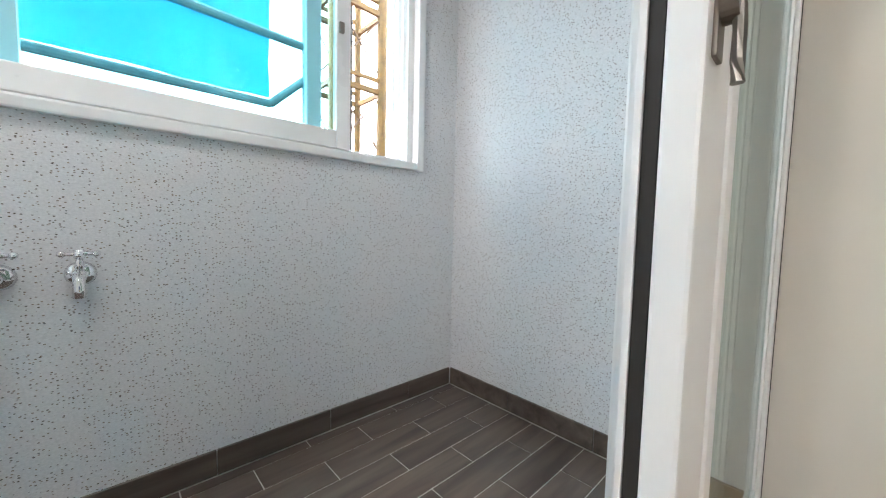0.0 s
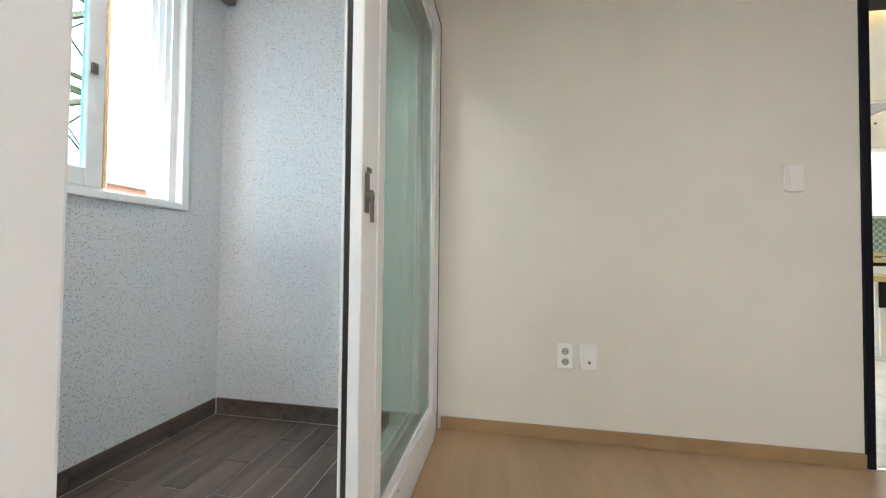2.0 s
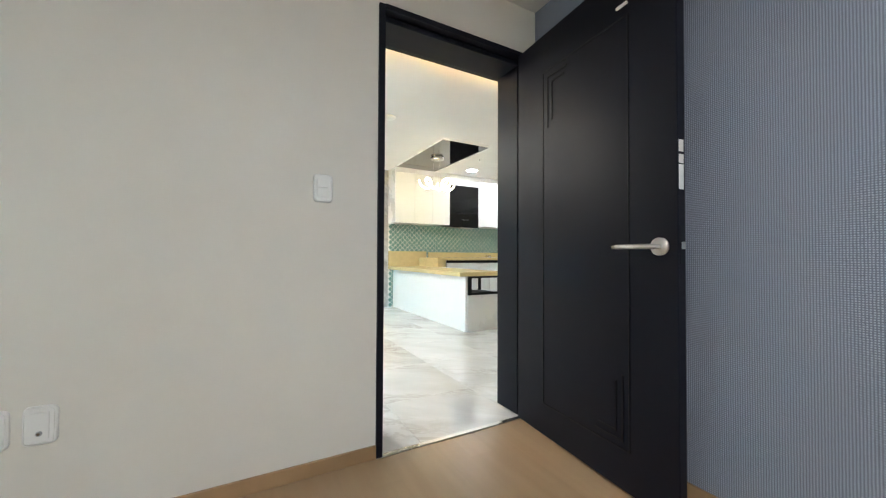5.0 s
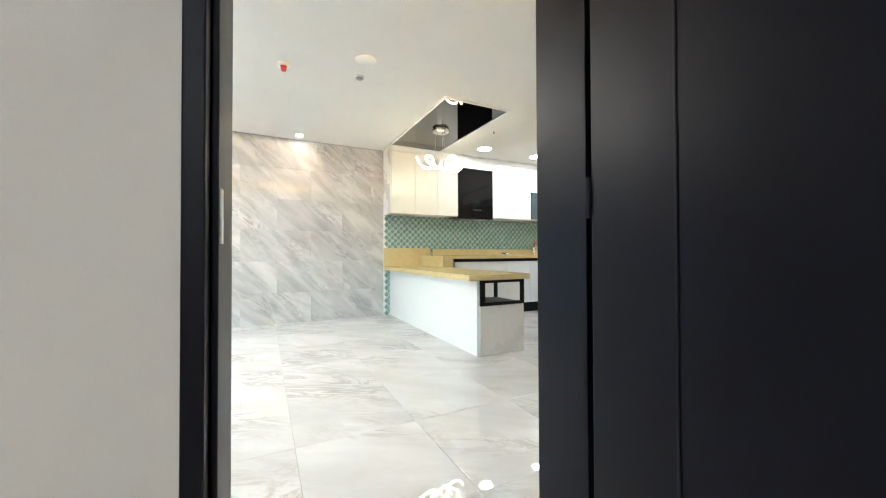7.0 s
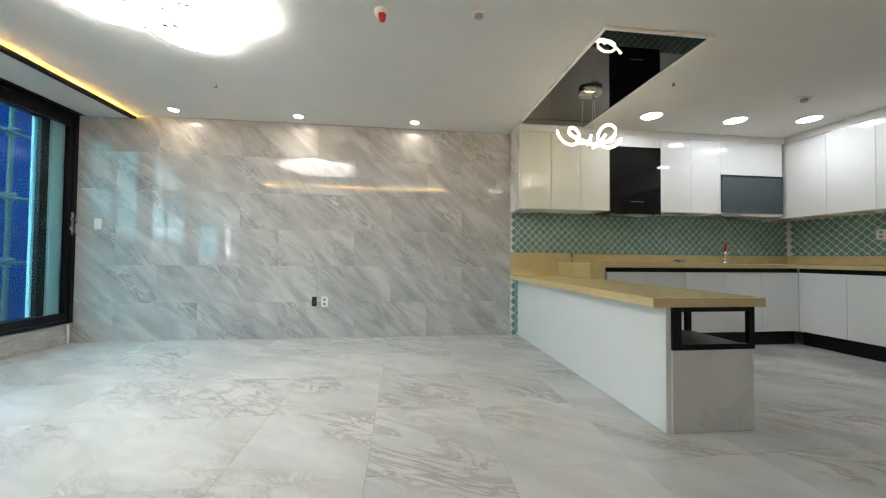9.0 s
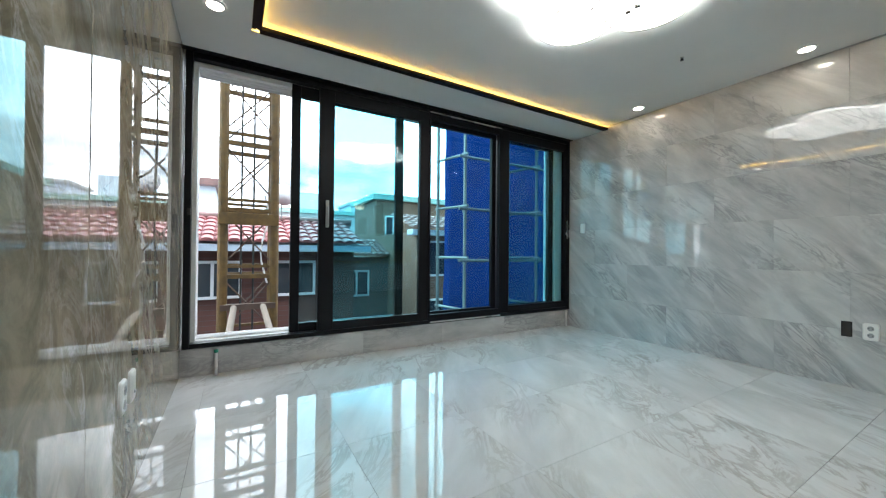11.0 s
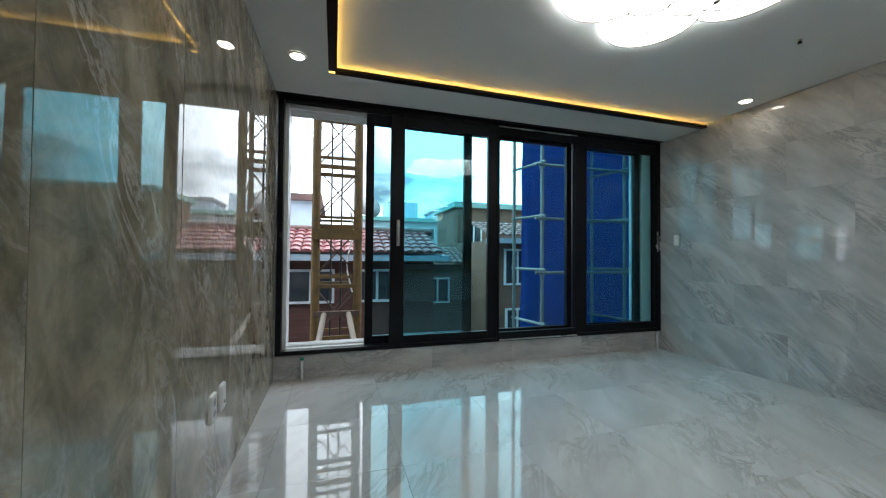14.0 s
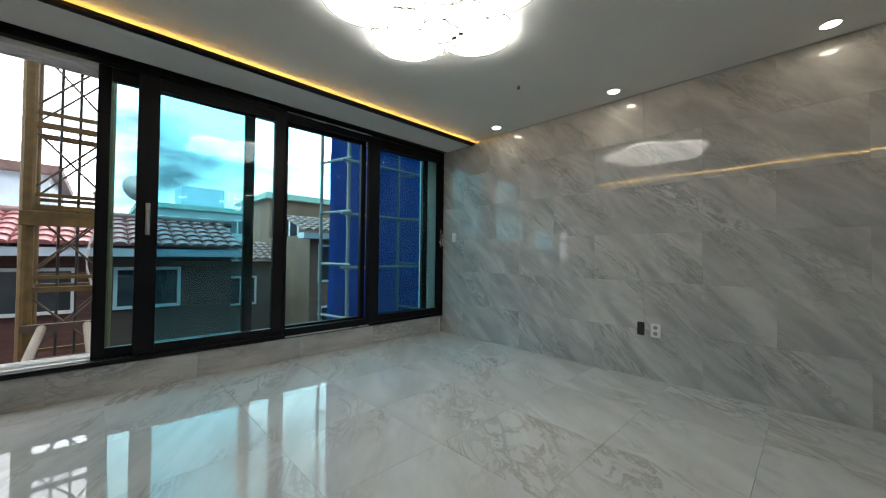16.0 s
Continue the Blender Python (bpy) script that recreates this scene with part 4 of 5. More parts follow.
structure("trim_cabinet_fascia", add_box(box((1.72, FRONT + 0.006, 2.378), (5.115, FRONT + 0.026, TOP)), (5.115, 2.48, 2.378), (5.135, FRONT + 0.026, TOP)), M_WHITE_MATT, "white filler strip above the wall cabinets")
part("side", box((1.7, FRONT + 0.006, 1.49), (1.715, NORTH - 0.002, TOP)), M_WHITE_MATT, bpy.data.objects["trim_cabinet_fascia"])
# corner and east wall cabinets
XE = 5.11
c = thing("wall_cabinet", "white gloss handleless wall cabinet round the corner", "cabinet", "kitchen wall cabinets", at=(XE, 0, 1.45))
part("body", box((0.02, 2.48, 0), (EAST - XE - 0.018, NORTH - 0.01, 0.925), 0.001), M_WHITE_MATT, c)
ys = [2.48, 2.9, 3.32, 3.74, 4.165]
for a, e in zip(ys, ys[1:]):
    part("door", box((0.0, a + 0.0015, 0.002), (0.019, e - 0.0015, 0.922), 0.0015), M_WHITE_GLOSS, c)

# base cabinets
BF = 3.76
def base_unit(x0, x1):
    c = thing("base_cabinet", "white gloss base cabinet with a black grip rail", "cabinet", "kitchen base cabinets", at=(x0, BF, 0.0))
    w = x1 - x0
    part("body", box((0, 0.022, 0.15), (w, NORTH - BF - 0.006, 0.84)), M_WHITE_MATT, c)
    part("plinth", box((0, 0.05, 0.0), (w, 0.07, 0.15)), M_BLACK, c, "black plinth")
    part("door", box((0.0015, 0.0, 0.152), (w - 0.0015, 0.02, 0.792), 0.0015), M_WHITE_GLOSS, c)
    part("grip_rail", box((0, 0.012, 0.795), (w, 0.024, 0.84)), M_BLACK, c, "black recessed grip rail")
    return c


xs = [2.5, 2.95, 3.4, 3.85, 4.3, 4.76]
for a, e in zip(xs, xs[1:]):
    base_unit(a, e)
BE = 4.76
def base_unit_east(y0, y1):
    c = thing("base_cabinet", "white gloss base cabinet with a black grip rail", "cabinet", "kitchen base cabinets", at=(BE, y0, 0.0))
    w = y1 - y0
    part("body", box((0.022, 0, 0.15), (EAST - BE - 0.018, w, 0.84)), M_WHITE_MATT, c)
    part("plinth", box((0.05, 0, 0.0), (0.07, w, 0.15)), M_BLACK, c, "black plinth")
    part("door", box((0.0, 0.0015, 0.152), (0.02, w - 0.0015, 0.792), 0.0015), M_WHITE_GLOSS, c)
    part("grip_rail", box((0.012, 0, 0.795), (0.024, w, 0.84)), M_BLACK, c, "black recessed grip rail")


for a, e in ((2.49, 2.91), (2.91, 3.33), (3.33, 3.759)):
    base_unit_east(a, e)
g = box((2.46, BF - 0.012, 0.841), (EAST - 0.018, NORTH - 0.006, 0.885), 0.004)
w = whole("worktop", g, M_COUNTER, "butter-yellow stone worktop running round the kitchen corner", "worktop")
part("return", box((BE - 0.012, 2.48, 0.841), (EAST - 0.018, BF - 0.0125, 0.885), 0.003), M_COUNTER, w)
part("upstand", box((2.5, NORTH - 0.03, 0.886), (EAST - 0.018, NORTH - 0.005, 0.985), 0.003), M_COUNTER, w)
part("upstand", box((EAST - 0.04, 2.48, 0.886), (EAST - 0.017, NORTH - 0.031, 0.985), 0.003), M_COUNTER, w)
# end panel and the fridge recess beyond it
structure("trim_kitchen_end_panel", add_box(box((4.74, 2.455, 0.0), (EAST - 0.001, 2.478, TOP)), (4.74, 0.9, 2.17), (EAST - 0.001, 2.455, TOP)), M_WHITE_MATT, "white end panel and boxing beside the fridge recess")
structure("wall_recess_tile_strip", box((EAST - 0.012, 2.2, 0.0), (EAST + 0.001, 2.29, 2.16)), M_TEAL_TILE, "narrow teal tile strip in the recess")
plate("wall_socket", (EAST, 1.95, 1.25), 270, "white socket in the fridge recess", "rim")
plate("wall_socket", (EAST - 0.016, 3.55, 1.22), 270, "white socket on the teal splashback", "rim", 0.09, 0.11)
# tap and sink
t = thing("kitchen_tap", "chrome kitchen tap with a red protective tip", "tap", at=(4.42, 4.32, 0.886))
part("base", tube((0, 0, 0), (0, 0, 0.03), 0.03, 0.024, 24), M_CHROME, t, smooth=True)
part("body", tube((0, 0, 0.03), (0, 0, 0.15), 0.02, 0.018, 20), M_CHROME, t, smooth=True)
part("lever", tube((0, 0, 0.15), (0.01, 0.0, 0.26), 0.014, 0.011, 16), M_RED, t, "red lever tip", True)
g = bmesh.new()
add_path(g, [(0, 0, 0.1), (0, -0.05, 0.14), (0, -0.12, 0.16), (0, -0.19, 0.15), (0, -0.2, 0.12)], 0.013, 12)
part("spout", g, M_CHROME, t, smooth=True)
s = thing("sink", "steel sink basin sunk in the yellow worktop", "sink", at=(3.95, 4.12, 0.886))
part("rim", box((-0.35, -0.2, -0.001), (0.35, 0.18, 0.004), 0.002), M_STEEL, s)
part("basin", box((-0.33, -0.18, 0.004), (0.33, 0.14, 0.006)), M_OLDMETAL, s)
c = thing("gas_valve", "small dark lever fitting on the worktop", "fitting", at=(3.72, 4.2, 0.892))
part("base", tube((0, 0, 0), (0, 0, 0.025), 0.035, 0.03, 20), M_STEEL, c, smooth=True)
part("lever", box((-0.09, -0.012, 0.02), (0.03, 0.012, 0.035), 0.005), M_SLOT, c)


def peninsula():
    p = thing("peninsula", "white kitchen peninsula table with an open black box at its end", "kitchen island", at=(0, 0, 0))
    part("side_panel", box((1.795, 2.06, 0.0), (1.825, NORTH - 0.006, 0.672), 0.002), M_WHITE_GLOSS, p, "white gloss long panel")
    part("end_panel", box((1.8255, 2.05, 0.0), (2.31, 2.075, 0.44), 0.002), M_WHITE_MATT, p)
    g = frame_bar("y", 2.045, 1.826, 2.315, 0.442, 0.672, (0.05, 0.035, 0.03, 0.025), 0.025, 0.002)
    add_box(g, (1.826, 2.07, 0.442), (2.315, 2.5, 0.455), 0.001)
    add_box(g, (1.826, 2.07, 0.455), (1.84, 2.5, 0.66), 0.001)
    add_box(g, (2.28, 2.475, 0.455), (2.315, 2.5, 0.672), 0.001)
    part("open_box", g, M_BLACK, p, "open black box shelf")
    part("end_panel", box((1.8255, 2.475, 0.0), (2.31, 2.5, 0.44), 0.002), M_WHITE_MATT, p)
    part("inner_panel", box((2.29, 2.0755, 0.0), (2.31, 2.4745, 0.44), 0.002), M_WHITE_MATT, p)
    return p


peninsula()
w = whole("stone_slab", box((1.70, 2.03, 0.673), (2.37, NORTH - 0.006, 0.725), 0.005), M_COUNTER, "butter-yellow stone top on the white peninsula", "worktop")
g = box((1.702, NORTH - 0.03, 0.7255), (2.459, NORTH - 0.0055, 1.0), 0.004)
add_box(g, (2.3, 3.73, 0.7255), (2.459, NORTH - 0.0305, 0.886), 0.003)
part("upstand", g, M_COUNTER, w)

# ---- outdoors ----
GZ = -5.6
structure("ground", box((-3000, -3000, GZ - 1), (3000, 3000, GZ)), M_ASPHALT, "grey asphalt yard and street")
b = box((-3.34, -12, GZ), (-3.3, -2.8, 6.0))
add_box(b, (-3.34, NORTH + 0.25, GZ), (-3.0, 12, 6.0))
add_box(b, (-3.34, -12, GZ), (-2.9, 12, -0.25))
add_box(b, (-3.34, -12, 2.75), (5.8, 12, 6.0))
add_box(b, (5.8, -12, GZ), (6.1, 12, 6.0))
add_box(b, (-3.34, -12, GZ), (6.0, -3.6, 6.0))
add_box(b, (-3.0, NORTH + 0.25, GZ), (6.0, NORTH + 0.5, 6.0))
structure("wall_outside", b, M_CONCRETE, "outer walls of the apartment building")


def house_window(parent, x, y0, y1, z0, z1):
    w = part("window", frame_bar("x", x, y0, y1, z0, z1, 0.06, 0.06, 0.004), M_WHITE_PVC, parent, "white framed sliding window")
    part("pane", box((x + 0.01, y0 + 0.05, z0 + 0.05), (x + 0.03, y1 - 0.05, z1 - 0.05)), M_DARKPANE, w)
    ym = (y0 + y1) / 2
    part("mullion", box((x + 0.02, ym - 0.03, z0 + 0.05), (x + 0.055, ym + 0.03, z1 - 0.05)), M_WHITE_PVC, w)


def tiled_roof(parent, x_eave, x_ridge, y0, y1, z_eave, z_ridge, material, tiles_label):
    """Rows of half-round pantiles, each row lapping the one below."""
    bm = bmesh.new()
    rows, pitch = 6, 0.24
    n = int((y1 - y0) / pitch)
    run, rise = (x_ridge - x_eave) / rows, (z_ridge - z_eave) / rows
    for r in range(rows):
        xa, za = x_eave + run * r, z_eave + rise * r
        for k in range(n):
            yc = y0 + pitch * (k + 0.5)
            rings = []
            for (dx, lift) in ((-0.0, 0.045), (run * 1.12, 0.012)):
                ring = []
                for i in range(7):
                    a = math.pi * i / 6
                    ring.append(bm.verts.new((xa + dx, yc - 0.12 * math.cos(a), za + rise * (dx / run) + lift + 0.075 * math.sin(a))))
                rings.append(ring)
            for i in range(6):
                bm.faces.new((rings[0][i], rings[0][i + 1], rings[1][i + 1], rings[1][i]))
            bm.faces.new(rings[0])
    ob = part("roof_tiles", bm, material, parent, tiles_label)
    ob["kind"] = "stuff"
    return ob


h = thing("brick_house", "dark brick house with a maroon pantile roof across the alley", "house", "neighbouring houses")
part("wall", box((-16, -8.0, GZ), (-8.9, 3.35, 1.0)), M_BRICK, h, "dark red-brown brick wall")
part("eave", box((-9.0, -8.3, 0.93), (-8.45, 3.65, 1.08), 0.01), M_RENDER, h, "pale painted eave board")
part("roof", box((-15, -8.2, 1.0), (-8.9, 3.5, 1.15)), M_CONCRETE, h)
tiled_roof(h, -8.42, -10.3, -8.3, 3.65, 1.09, 1.72, M_ROOFTILE, "maroon glazed pantiles")
part("ridge", tube((-10.3, -8.3, 1.78), (-10.3, 3.65, 1.78), 0.1, seg=12), M_ROOFTILE_DARK, h)
for a, e in ((-4.6, -3.5), (-0.25, 0.85), (1.35, 2.4)):
    house_window(h, -8.9, a, e, -0.1, 0.72)
h = thing("pale_house", "pale blue rendered house behind the tiled roof", "house", "neighbouring houses")
part("wall", box((-20, -9, GZ), (-14.5, 0.1, 3.15)), M_RENDER, h)
part("roof", box((-20.2, -9.2, 3.15), (-14.2, 0.35, 3.4), 0.02), M_ROOFTILE_DARK, h, "dark tiled roof edge")
part("chimney", tube((-15, -1.2, 3.4), (-15, -1.2, 3.7), 0.25, seg=14), M_ROOFTILE_DARK, h)
h = thing("brown_house", "brown brick house with teal roof edge and white windows", "house", "neighbouring houses")
part("wall", box((-18.5, 6.2, GZ), (-15.2, 12.0, 3.3)), M_BRICK_TAN, h)
part("roof", box((-18.7, 6.0, 3.3), (-15.0, 12.2, 3.55), 0.02), M_GREENPAINT, h, "blue-green flat roof edge")
for z in (-2.2, -0.2, 1.6):
    house_window(h, -15.2, 6.6, 7.4, z, z + 1.0)
h = thing("tan_house", "tan brick house with a brown pantile roof behind scaffolding", "house", "neighbouring houses")
part("wall", box((-15.0, 5.5, GZ), (-9.6, 12.0, 1.58)), M_BRICK_TAN, h)
part("eave", box((-9.7, 5.2, 1.46), (-9.3, 12.0, 1.62), 0.01), M_RENDER, h)
tiled_roof(h, -9.25, -11.0, 5.2, 12.0, 1.63, 2.15, M_ROOFTILE_DARK, "brown weathered pantiles")
for a, e, z in ((5.75, 6.65, 0.2), (5.8, 6.6, -1.6), (8.4, 9.4, 0.2)):
    house_window(h, -9.6, a, e, z, z + 1.1)
h = thing("low_brick_house", "low dark brick house with a weathered pantile roof", "house", "neighbouring houses")
part("wall", box((-15.0, 3.6, GZ), (-12.0, 6.0, 0.75)), M_BRICK, h)
tiled_roof(h, -11.8, -13.4, 3.2, 6.1, 0.78, 1.35, M_ROOFTILE_DARK, "weathered brown pantiles")
house_window(h, -12.0, 3.9, 4.8, -0.6, 0.3)
h = thing("green_roof_block", "distant apartment block with a green rooftop", "house", "neighbouring houses")
part("wall", box((-46, 3.5, GZ), (-36, 16, 4.6)), M_CONCRETE, h)
part("roof", box((-46.3, 3.2, 4.6), (-35.7, 16.3, 5.0)), M_GREENPAINT, h)
part("stair_tower", box((-44, 6.5, 5.0), (-40, 10, 7.2)), M_RENDER, h)
for y in (4.5, 7.0, 9.5, 12.0):
    for z in (0.0, 2.7):
        house_window(h, -36.0, y, y + 1.4, z, z + 1.3)
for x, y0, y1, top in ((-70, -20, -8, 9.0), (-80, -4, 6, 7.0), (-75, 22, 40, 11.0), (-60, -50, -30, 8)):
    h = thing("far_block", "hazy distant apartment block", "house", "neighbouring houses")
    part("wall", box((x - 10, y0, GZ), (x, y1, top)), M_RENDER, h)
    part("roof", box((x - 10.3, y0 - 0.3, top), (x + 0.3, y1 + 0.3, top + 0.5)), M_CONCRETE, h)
    yy = y0 + 1
    while yy < y1 - 2:
        for z in (0.5, 3.5):
            part("window", box((x, yy, z), (x + 0.08, yy + 1.4, z + 1.3)), M_DARKPANE, h)
        yy += 3.0


def hoist_mast(x, y0, y1):
    m = thing("hoist_mast", "worn yellow steel lattice hoist mast outside the window", "hoist mast")
    d = 0.6
    for px in (x, x - d):
        for py in (y0, y1):
            part("post", tube((px, py, GZ), (px, py, 6.5), 0.062 if px == x else 0.045, seg=12), M_YELLOW, m)
    z = -5.0
    while z < 6.4:
        for px in (x, x - d):
            part("rung", box((px - 0.025, y0, z - 0.03), (px + 0.025, y1, z + 0.03)), M_YELLOW, m)
            part("rung", box((px - 0.02, y0, z + 0.12), (px + 0.02, y1, z + 0.16)), M_YELLOW, m)
        for py in (y0, y1):
            part("rung", box((x - d, py - 0.02, z - 0.03), (x, py + 0.02, z + 0.03)), M_YELLOW, m)
        for a, e in (((x, y0), (x, y1)), ((x, y1), (x, y0)), ((x - d, y0), (x - d, y1)), ((x, y0), (x - d, y0)), ((x, y1), (x - d, y1))):
            part("brace", tube((*a, z + 0.16), (*e, z + 0.9), 0.011, seg=6), M_BRACE, m, "thin rusty brace rod")
        z += 0.93
    part("landing_beam", box((x + 0.02, y0 - 0.05, 1.3), (x + 0.1, y1 + 0.05, 1.46), 0.006), M_YELLOW, m, "heavy worn cross beam")
    for k in (0.35, 0.6):
        part("cable", tube((x - 0.3, y0 + (y1 - y0) * k, GZ), (x - 0.3, y0 + (y1 - y0) * k, 6.5), 0.014, seg=8), M_SLOT, m, "dark hoist cable")
    for s in (0.22, 0.78):
        y = y0 + (y1 - y0) * s
        g = bmesh.new()
        add_tube(g, (x + 0.08, y, 0.16), (x + 0.95, y + (-0.06 if s < 0.5 else 0.06), -0.14), 0.04, seg=12)
        part("tie_arm", g, M_WRAP, m, "foam-wrapped tie arm")
    part("tie_beam", box((x + 0.02, y0 - 0.02, 0.12), (x + 0.1, y1 + 0.02, 0.2)), M_BRACE, m)
    g = bmesh.new()
    add_path(g, [(x - 0.1, y1 - 0.12 + 0.05 * math.sin(k * 0.9), 1.75 - 0.16 * k) for k in range(9)], 0.014, 6)
    part("hose", g, M_WHITE_PVC, m, "hanging white hose")


hoist_mast(-5.6, 0.56, 1.2)


def scaffold(x, ys, z0, z1, label):
    s = thing("scaffold", label, "scaffold")
    for y in ys:
        part("upright", tube((x, y, z0), (x, y, z1), 0.03, seg=10), M_PIPE, s)
        part("upright", tube((x - 0.65, y - 0.17, z0), (x - 0.65, y - 0.17, z1), 0.03, seg=10), M_PIPE, s)
    z = -4.6
    while z < z1:
        part("ledger", tube((x + 0.04, ys[0] - 0.15, z), (x + 0.04, ys[-1] + 0.1, z), 0.026, seg=8), M_PIPE, s)
        for y in ys:
            part("transom", tube((x + 0.1, y, z + 0.05), (x - 0.72, y - 0.17, z + 0.05), 0.024, seg=8), M_PIPE, s)
            part("clamp", tube((x, y, z - 0.05), (x, y, z + 0.08), 0.045, seg=8), M_PIPE, s)
        z += 0.9
    return s


blue_scaffold = scaffold(-5.0, (4.15, 5.85, 7.5), GZ, 6.2, "galvanised pipe scaffold wrapped in blue net")


def hang(parent, ob, label):
    ob.parent = parent
    ob["label"] = label


def net_sheet(name, p0, p1, z0, z1, material, amp=0.05):
    bm = bmesh.new()
    nx, nz = 40, 40
    p0, p1 = Vector(p0), Vector(p1)
    nrm = Vector((-(p1 - p0).y, (p1 - p0).x, 0)).normalized()
    grid = []
    for i in range(nx + 1):
        col = []
        for k in range(nz + 1):
            q = p0.lerp(p1, i / nx).to_3d()
            q.z = z0 + (z1 - z0) * k / nz
            col.append(bm.verts.new(q + nrm * amp * (noise.noise(q * 1.3) + 0.4 * noise.noise(q * 4))))
        grid.append(col)
    for i in range(nx):
        for k in range(nz):
            bm.faces.new((grid[i][k], grid[i + 1][k], grid[i + 1][k + 1], grid[i][k + 1]))
    geo = bmesh.ops.solidify(bm, geom=bm.faces[:], thickness=0.006)
    return new(name, solid(name, bm, material, True))


hang(blue_scaffold, net_sheet("net", (-5.78, 4.2, 0), (-5.78, 11.0, 0), GZ, 6.2, M_NET), "deep blue scaffold net")
s = thing("scaffold", "pipe scaffold with turquoise net outside the balcony", "scaffold")
hang(s, net_sheet("net", (-5.0, -6.5, 0), (-5.0, -0.32, 0), 1.85, 5.5, M_NET_TEAL, 0.08), "turquoise scaffold net")
for a, c in (((-4.95, -6.5, 1.8), (-4.95, -0.32, 1.8)), ((-4.95, -6.5, 1.45), (-4.95, -1.2, 1.5)), ((-4.95, -6.5, 2.5), (-4.95, 0.1, 2.35)), ((-4.95, -0.02, GZ), (-4.95, -0.02, 5.0)), ((-4.95, -0.32, 1.8), (-4.95, 0.05, 2.15)), ((-4.95, -3.6, GZ), (-4.95, -3.6, 5.0))):
    part("pipe", tube(a, c, 0.035, seg=10), M_PIPE, s)
d = thing("satellite_dish", "grey satellite dish on the tiled roof", "satellite dish", at=(-10.0, 1.75, 1.8))
part("mast", tube((0, 0, 0), (0, 0, 0.7), 0.02, seg=8), M_PIPE, d)
part("reflector", tube((0.0, 0, 0.6), (0.06, 0.02, 0.62), 0.28, 0.32, 24), M_CONCRETE, d, smooth=True)

# ---- tiles and planks ----
def piece_mesh(name, w, h, t, material, bevel):
    """A slab lying flat, from its corner, with softened upper edges."""
    bm = bmesh.new()
    lo = [bm.verts.new(p) for p in ((0, 0, 0), (w, 0, 0), (w, h, 0), (0, h, 0))]
    mid = [bm.verts.new(p) for p in ((0, 0, t - bevel), (w, 0, t - bevel), (w, h, t - bevel), (0, h, t - bevel))]
    b = bevel
    top = [bm.verts.new(p) for p in ((b, b, t), (w - b, b, t), (w - b, h - b, t), (b, h - b, t))]
    for a, c in ((lo, mid), (mid, top)):
        for k in range(4):
            bm.faces.new((a[k], a[(k + 1) % 4], c[(k + 1) % 4], c[k]))
    bm.faces.new(top)
    me = solid(name, bm, material)
    return me


MESHES = {}


def lay(name, parent, origin, u, v, w, h, t, material, tilt=0.0):
    """One piece: its corner at origin, its sides along u and v."""
    key = (name, round(w, 3), round(h, 3), t, material.name)
    if key not in MESHES:
        MESHES[key] = piece_mesh(name, w, h, t, material, {"floor_plank": 0.00002, "wall_tile": 0.0004, "floor_tile": 0.0004}.get(name, 0.0012))
    ob = new(name, MESHES[key])
    u, v = Vector(u), Vector(v)
    n = u.cross(v)
    if tilt:
        n = (n + u * random.uniform(-tilt, tilt) + v * random.uniform(-tilt, tilt)).normalized()
        u = v.cross(n).normalized()
        v = n.cross(u)
    m = Matrix((u, v, n)).transposed().to_4x4()
    m.translation = origin
    ob.matrix_world = m
    ob.parent = parent
    return ob


def rows_of(name, parent, origin, u, v, length, height, w, h, t, material, shift=0.5, gap=0.003, start_u=0.0, start_v=0.0, tilt=0.0):
    """Courses along u, stacked along v, every other course shifted."""
    o, u, v = Vector(origin), Vector(u), Vector(v)
    r, b = 0, -start_v
    while b < height - 0.005:
        c0, c1 = max(0.0, b), min(height, b + h)
        a = -start_u - (shift * w if r % 2 else 0.0)
        while a < length - 0.005:
            a0, a1 = max(0.0, a), min(length, a + w)
            if a1 - a0 > 0.012 and c1 - c0 > 0.012:
                lay(name, parent, o + u * (a0 + gap / 2) + v * (c0 + gap / 2), u, v, a1 - a0 - gap, c1 - c0 - gap, t, material, tilt)
            a += w
        b += h
        r += 1


OB = bpy.data.objects
X, Y, Z = Vector((1, 0, 0)), Vector((0, 1, 0)), Vector((0, 0, 1))
# living floor
rows_of("floor_tile", OB["floor_slab_living"], (-3.09, 0.012, -0.012), X, Y, 8.64, 4.5, 0.61, 0.655, 0.012, M_FLOOR_MARBLE, 0.0, 0.0012, 0.61 - ((3.09 - 0.37) % 0.61), 0.655 - 0.52, 0.0006)
# north wall, courses of 0.8 x 0.41
rows_of("wall_tile", OB["wall_living_north"], (-3.09, NORTH + 0.012, 0.0), X, Z, 4.79, 2.46, 0.84, 0.41, 0.012, M_WALL_MARBLE, 0.5, 0.0006, 0.43, 0.0, 0.0018)
# south wall, large slabs
rows_of("wall_tile", OB["wall_living_south"], (-0.055, SOUTH - 0.012, 0.0), -X, Z, 3.03, 2.46, 0.6, 2.47, 0.012, M_SOUTH_MARBLE, 0.0, 0.0006, 0.1, 0.0, 0.0016)
lay("wall_tile", OB["wall_living_south"], (-0.05, 0.22, 0.0), Y, Z, 0.14, 2.4, 0.01, M_SOUTH_MARBLE)
# strip under the window
rows_of("wall_tile", OB["wall_living_west"], (WEST - 0.0, SOUTH, 0.0), Y, Z, NORTH - SOUTH, 0.205, 0.84, 0.205, 0.012, M_WALL_MARBLE, 0.0, 0.0006, 0.3)
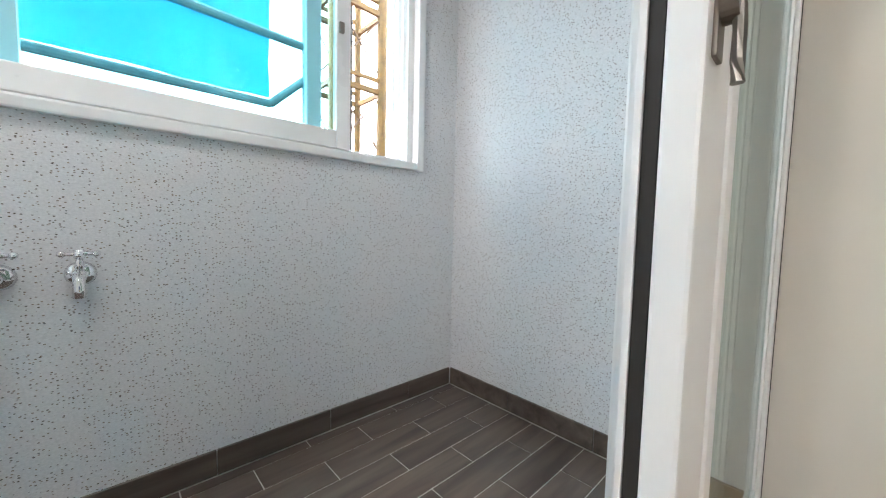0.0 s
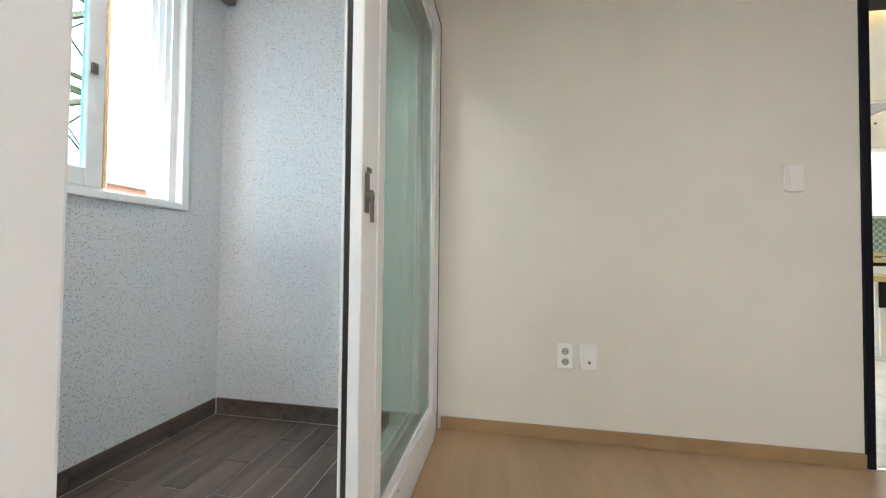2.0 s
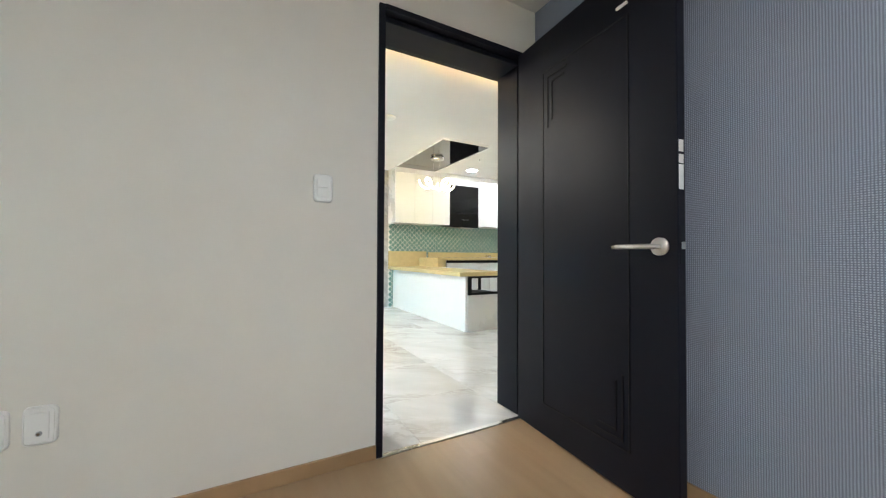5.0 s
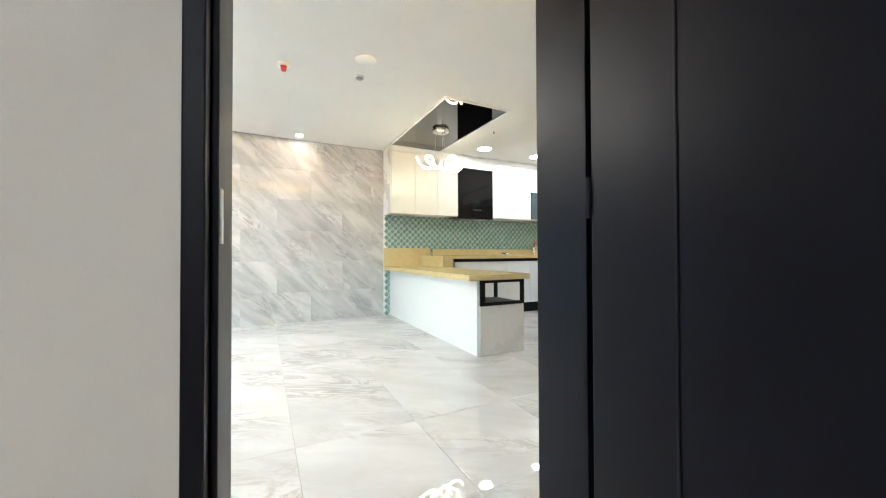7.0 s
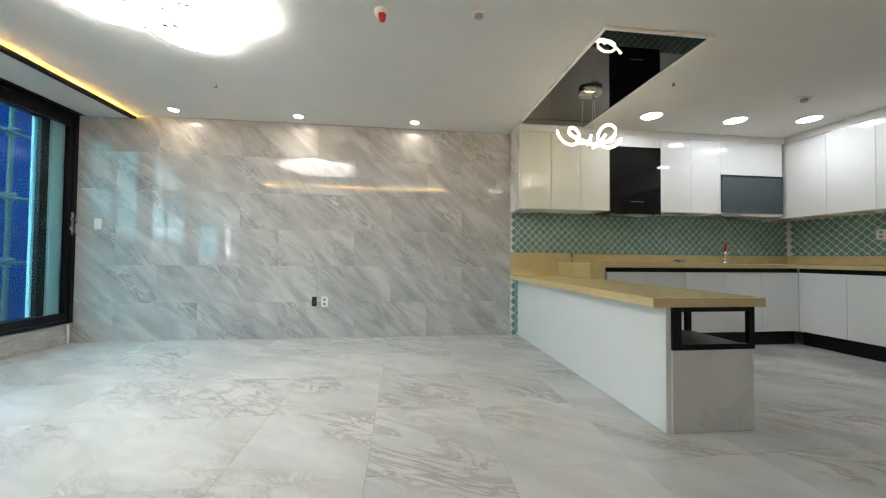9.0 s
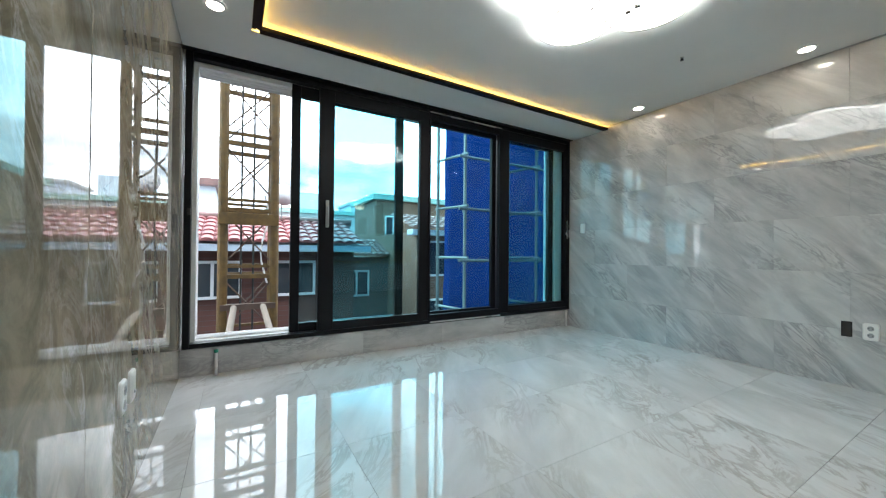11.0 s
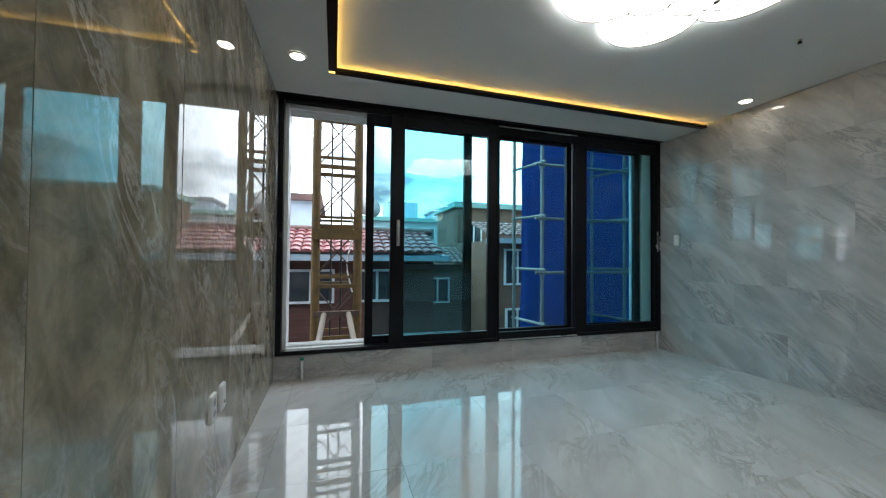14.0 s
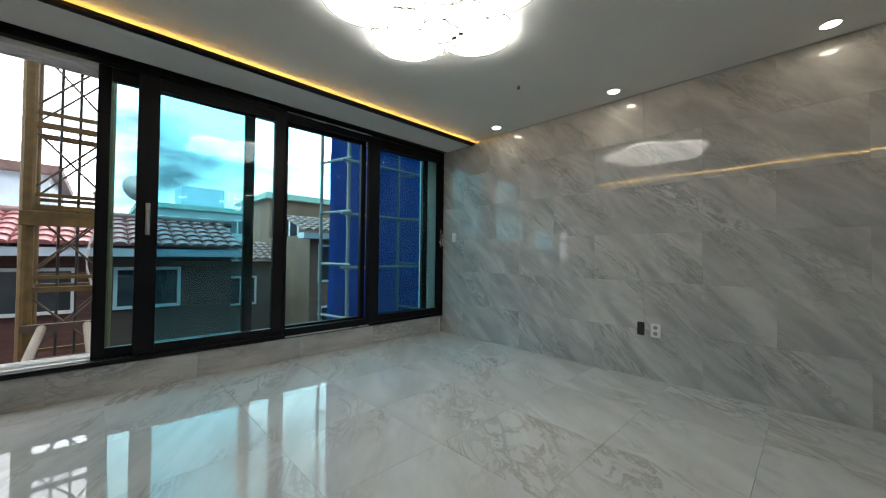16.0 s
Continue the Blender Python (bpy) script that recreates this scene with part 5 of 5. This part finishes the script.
# bedroom laminate
rows_of("floor_plank", OB["floor_slab_bedroom"], (0.97, -3.4, -0.012), Y, -X, 3.39, 2.77, 0.8, 0.115, 0.012, M_LAMINATE, 0.37, 0.0)
# balcony planks and skirting tiles
rows_of("floor_tile", OB["floor_slab_balcony"], (-1.95, -2.6, -0.045), Y, -X, 2.58, 1.1, 0.4, 0.117, 0.012, M_WOODTILE, 0.5, 0.004, 0.0)
rows_of("skirting_tile", OB["wall_balcony_west"], (-3.06, -2.6, -0.033), Y, Z, 2.58, 0.092, 0.4, 0.09, 0.009, M_WOODTILE, 0.0, 0.004, 0.096)
rows_of("skirting_tile", OB["wall_balcony_north"], (-3.05, -0.01, -0.033), X, Z, 1.1, 0.092, 0.4, 0.09, 0.009, M_WOODTILE, 0.0, 0.004, 0.02)


# lantern tiles on the splashback
def lantern_outline(w, h):
    quarter = [((1 - i / 5) * w / 2, (i / 5 - 0.09 * math.sin(2 * math.pi * i / 5)) * h / 2) for i in range(5)]
    out = []
    out += [(x, z) for x, z in quarter]
    out += [(-x, z) for x, z in ([(0, h / 2)] + quarter[:0:-1])]
    out += [(-x, -z) for x, z in quarter]
    out += [(x, -z) for x, z in ([(0, h / 2)] + quarter[:0:-1])]
    return out


def add_lantern(bm, at, u, n, w=0.083, h=0.083, t=0.004):
    pts = lantern_outline(w, h)
    up = Vector((0, 0, 1))
    low = [bm.verts.new(at + u * x + up * z) for x, z in pts]
    top = [bm.verts.new(at + u * x * 0.97 + up * z * 0.97 + n * t) for x, z in pts]
    k = len(pts)
    for i in range(k):
        bm.faces.new((low[i], low[(i + 1) % k], top[(i + 1) % k], top[i]))
    bm.faces.new(top)


TW = 0.094
single = bmesh.new()
add_lantern(single, Vector((0, 0, 0)), Vector((1, 0, 0)), Vector((0, -1, 0)))
LANTERN = solid("lantern_tile", single, M_TEAL_TILE)
rest = bmesh.new()
count = 0
r = 0
z = 0.03
while z < 1.5:
    x = 1.70 + TW / 2 + (TW / 2 if r % 2 else 0)
    while x < EAST - 0.03:
        low_strip = z < 0.70 and x < 1.80
        band = z > 0.87
        if low_strip or band:
            if count < 300 and (low_strip or x < 3.1):
                ob = new("lantern_tile", LANTERN)
                ob.location = (x, NORTH - 0.004, z)
                ob.parent = OB["wall_kitchen_splashback"]
                count += 1
            else:
                add_lantern(rest, Vector((x, NORTH - 0.004, z)), Vector((1, 0, 0)), Vector((0, -1, 0)))
        x += TW
    z += TW / 2
    r += 1
ob = part("lantern_tiles", rest, M_TEAL_TILE, OB["wall_kitchen_splashback"])
ob["kind"] = "stuff"
rest = bmesh.new()
r, z = 0, 0.92
while z < 1.44:
    y = 2.5 + (TW / 2 if r % 2 else 0)
    while y < NORTH - 0.05:
        add_lantern(rest, Vector((EAST - 0.016, y, z)), Vector((0, -1, 0)), Vector((-1, 0, 0)))
        y += TW
    z += TW / 2
    r += 1
ob = part("lantern_tiles", rest, M_TEAL_TILE, OB["wall_kitchen_splashback_east"])
ob["kind"] = "stuff"
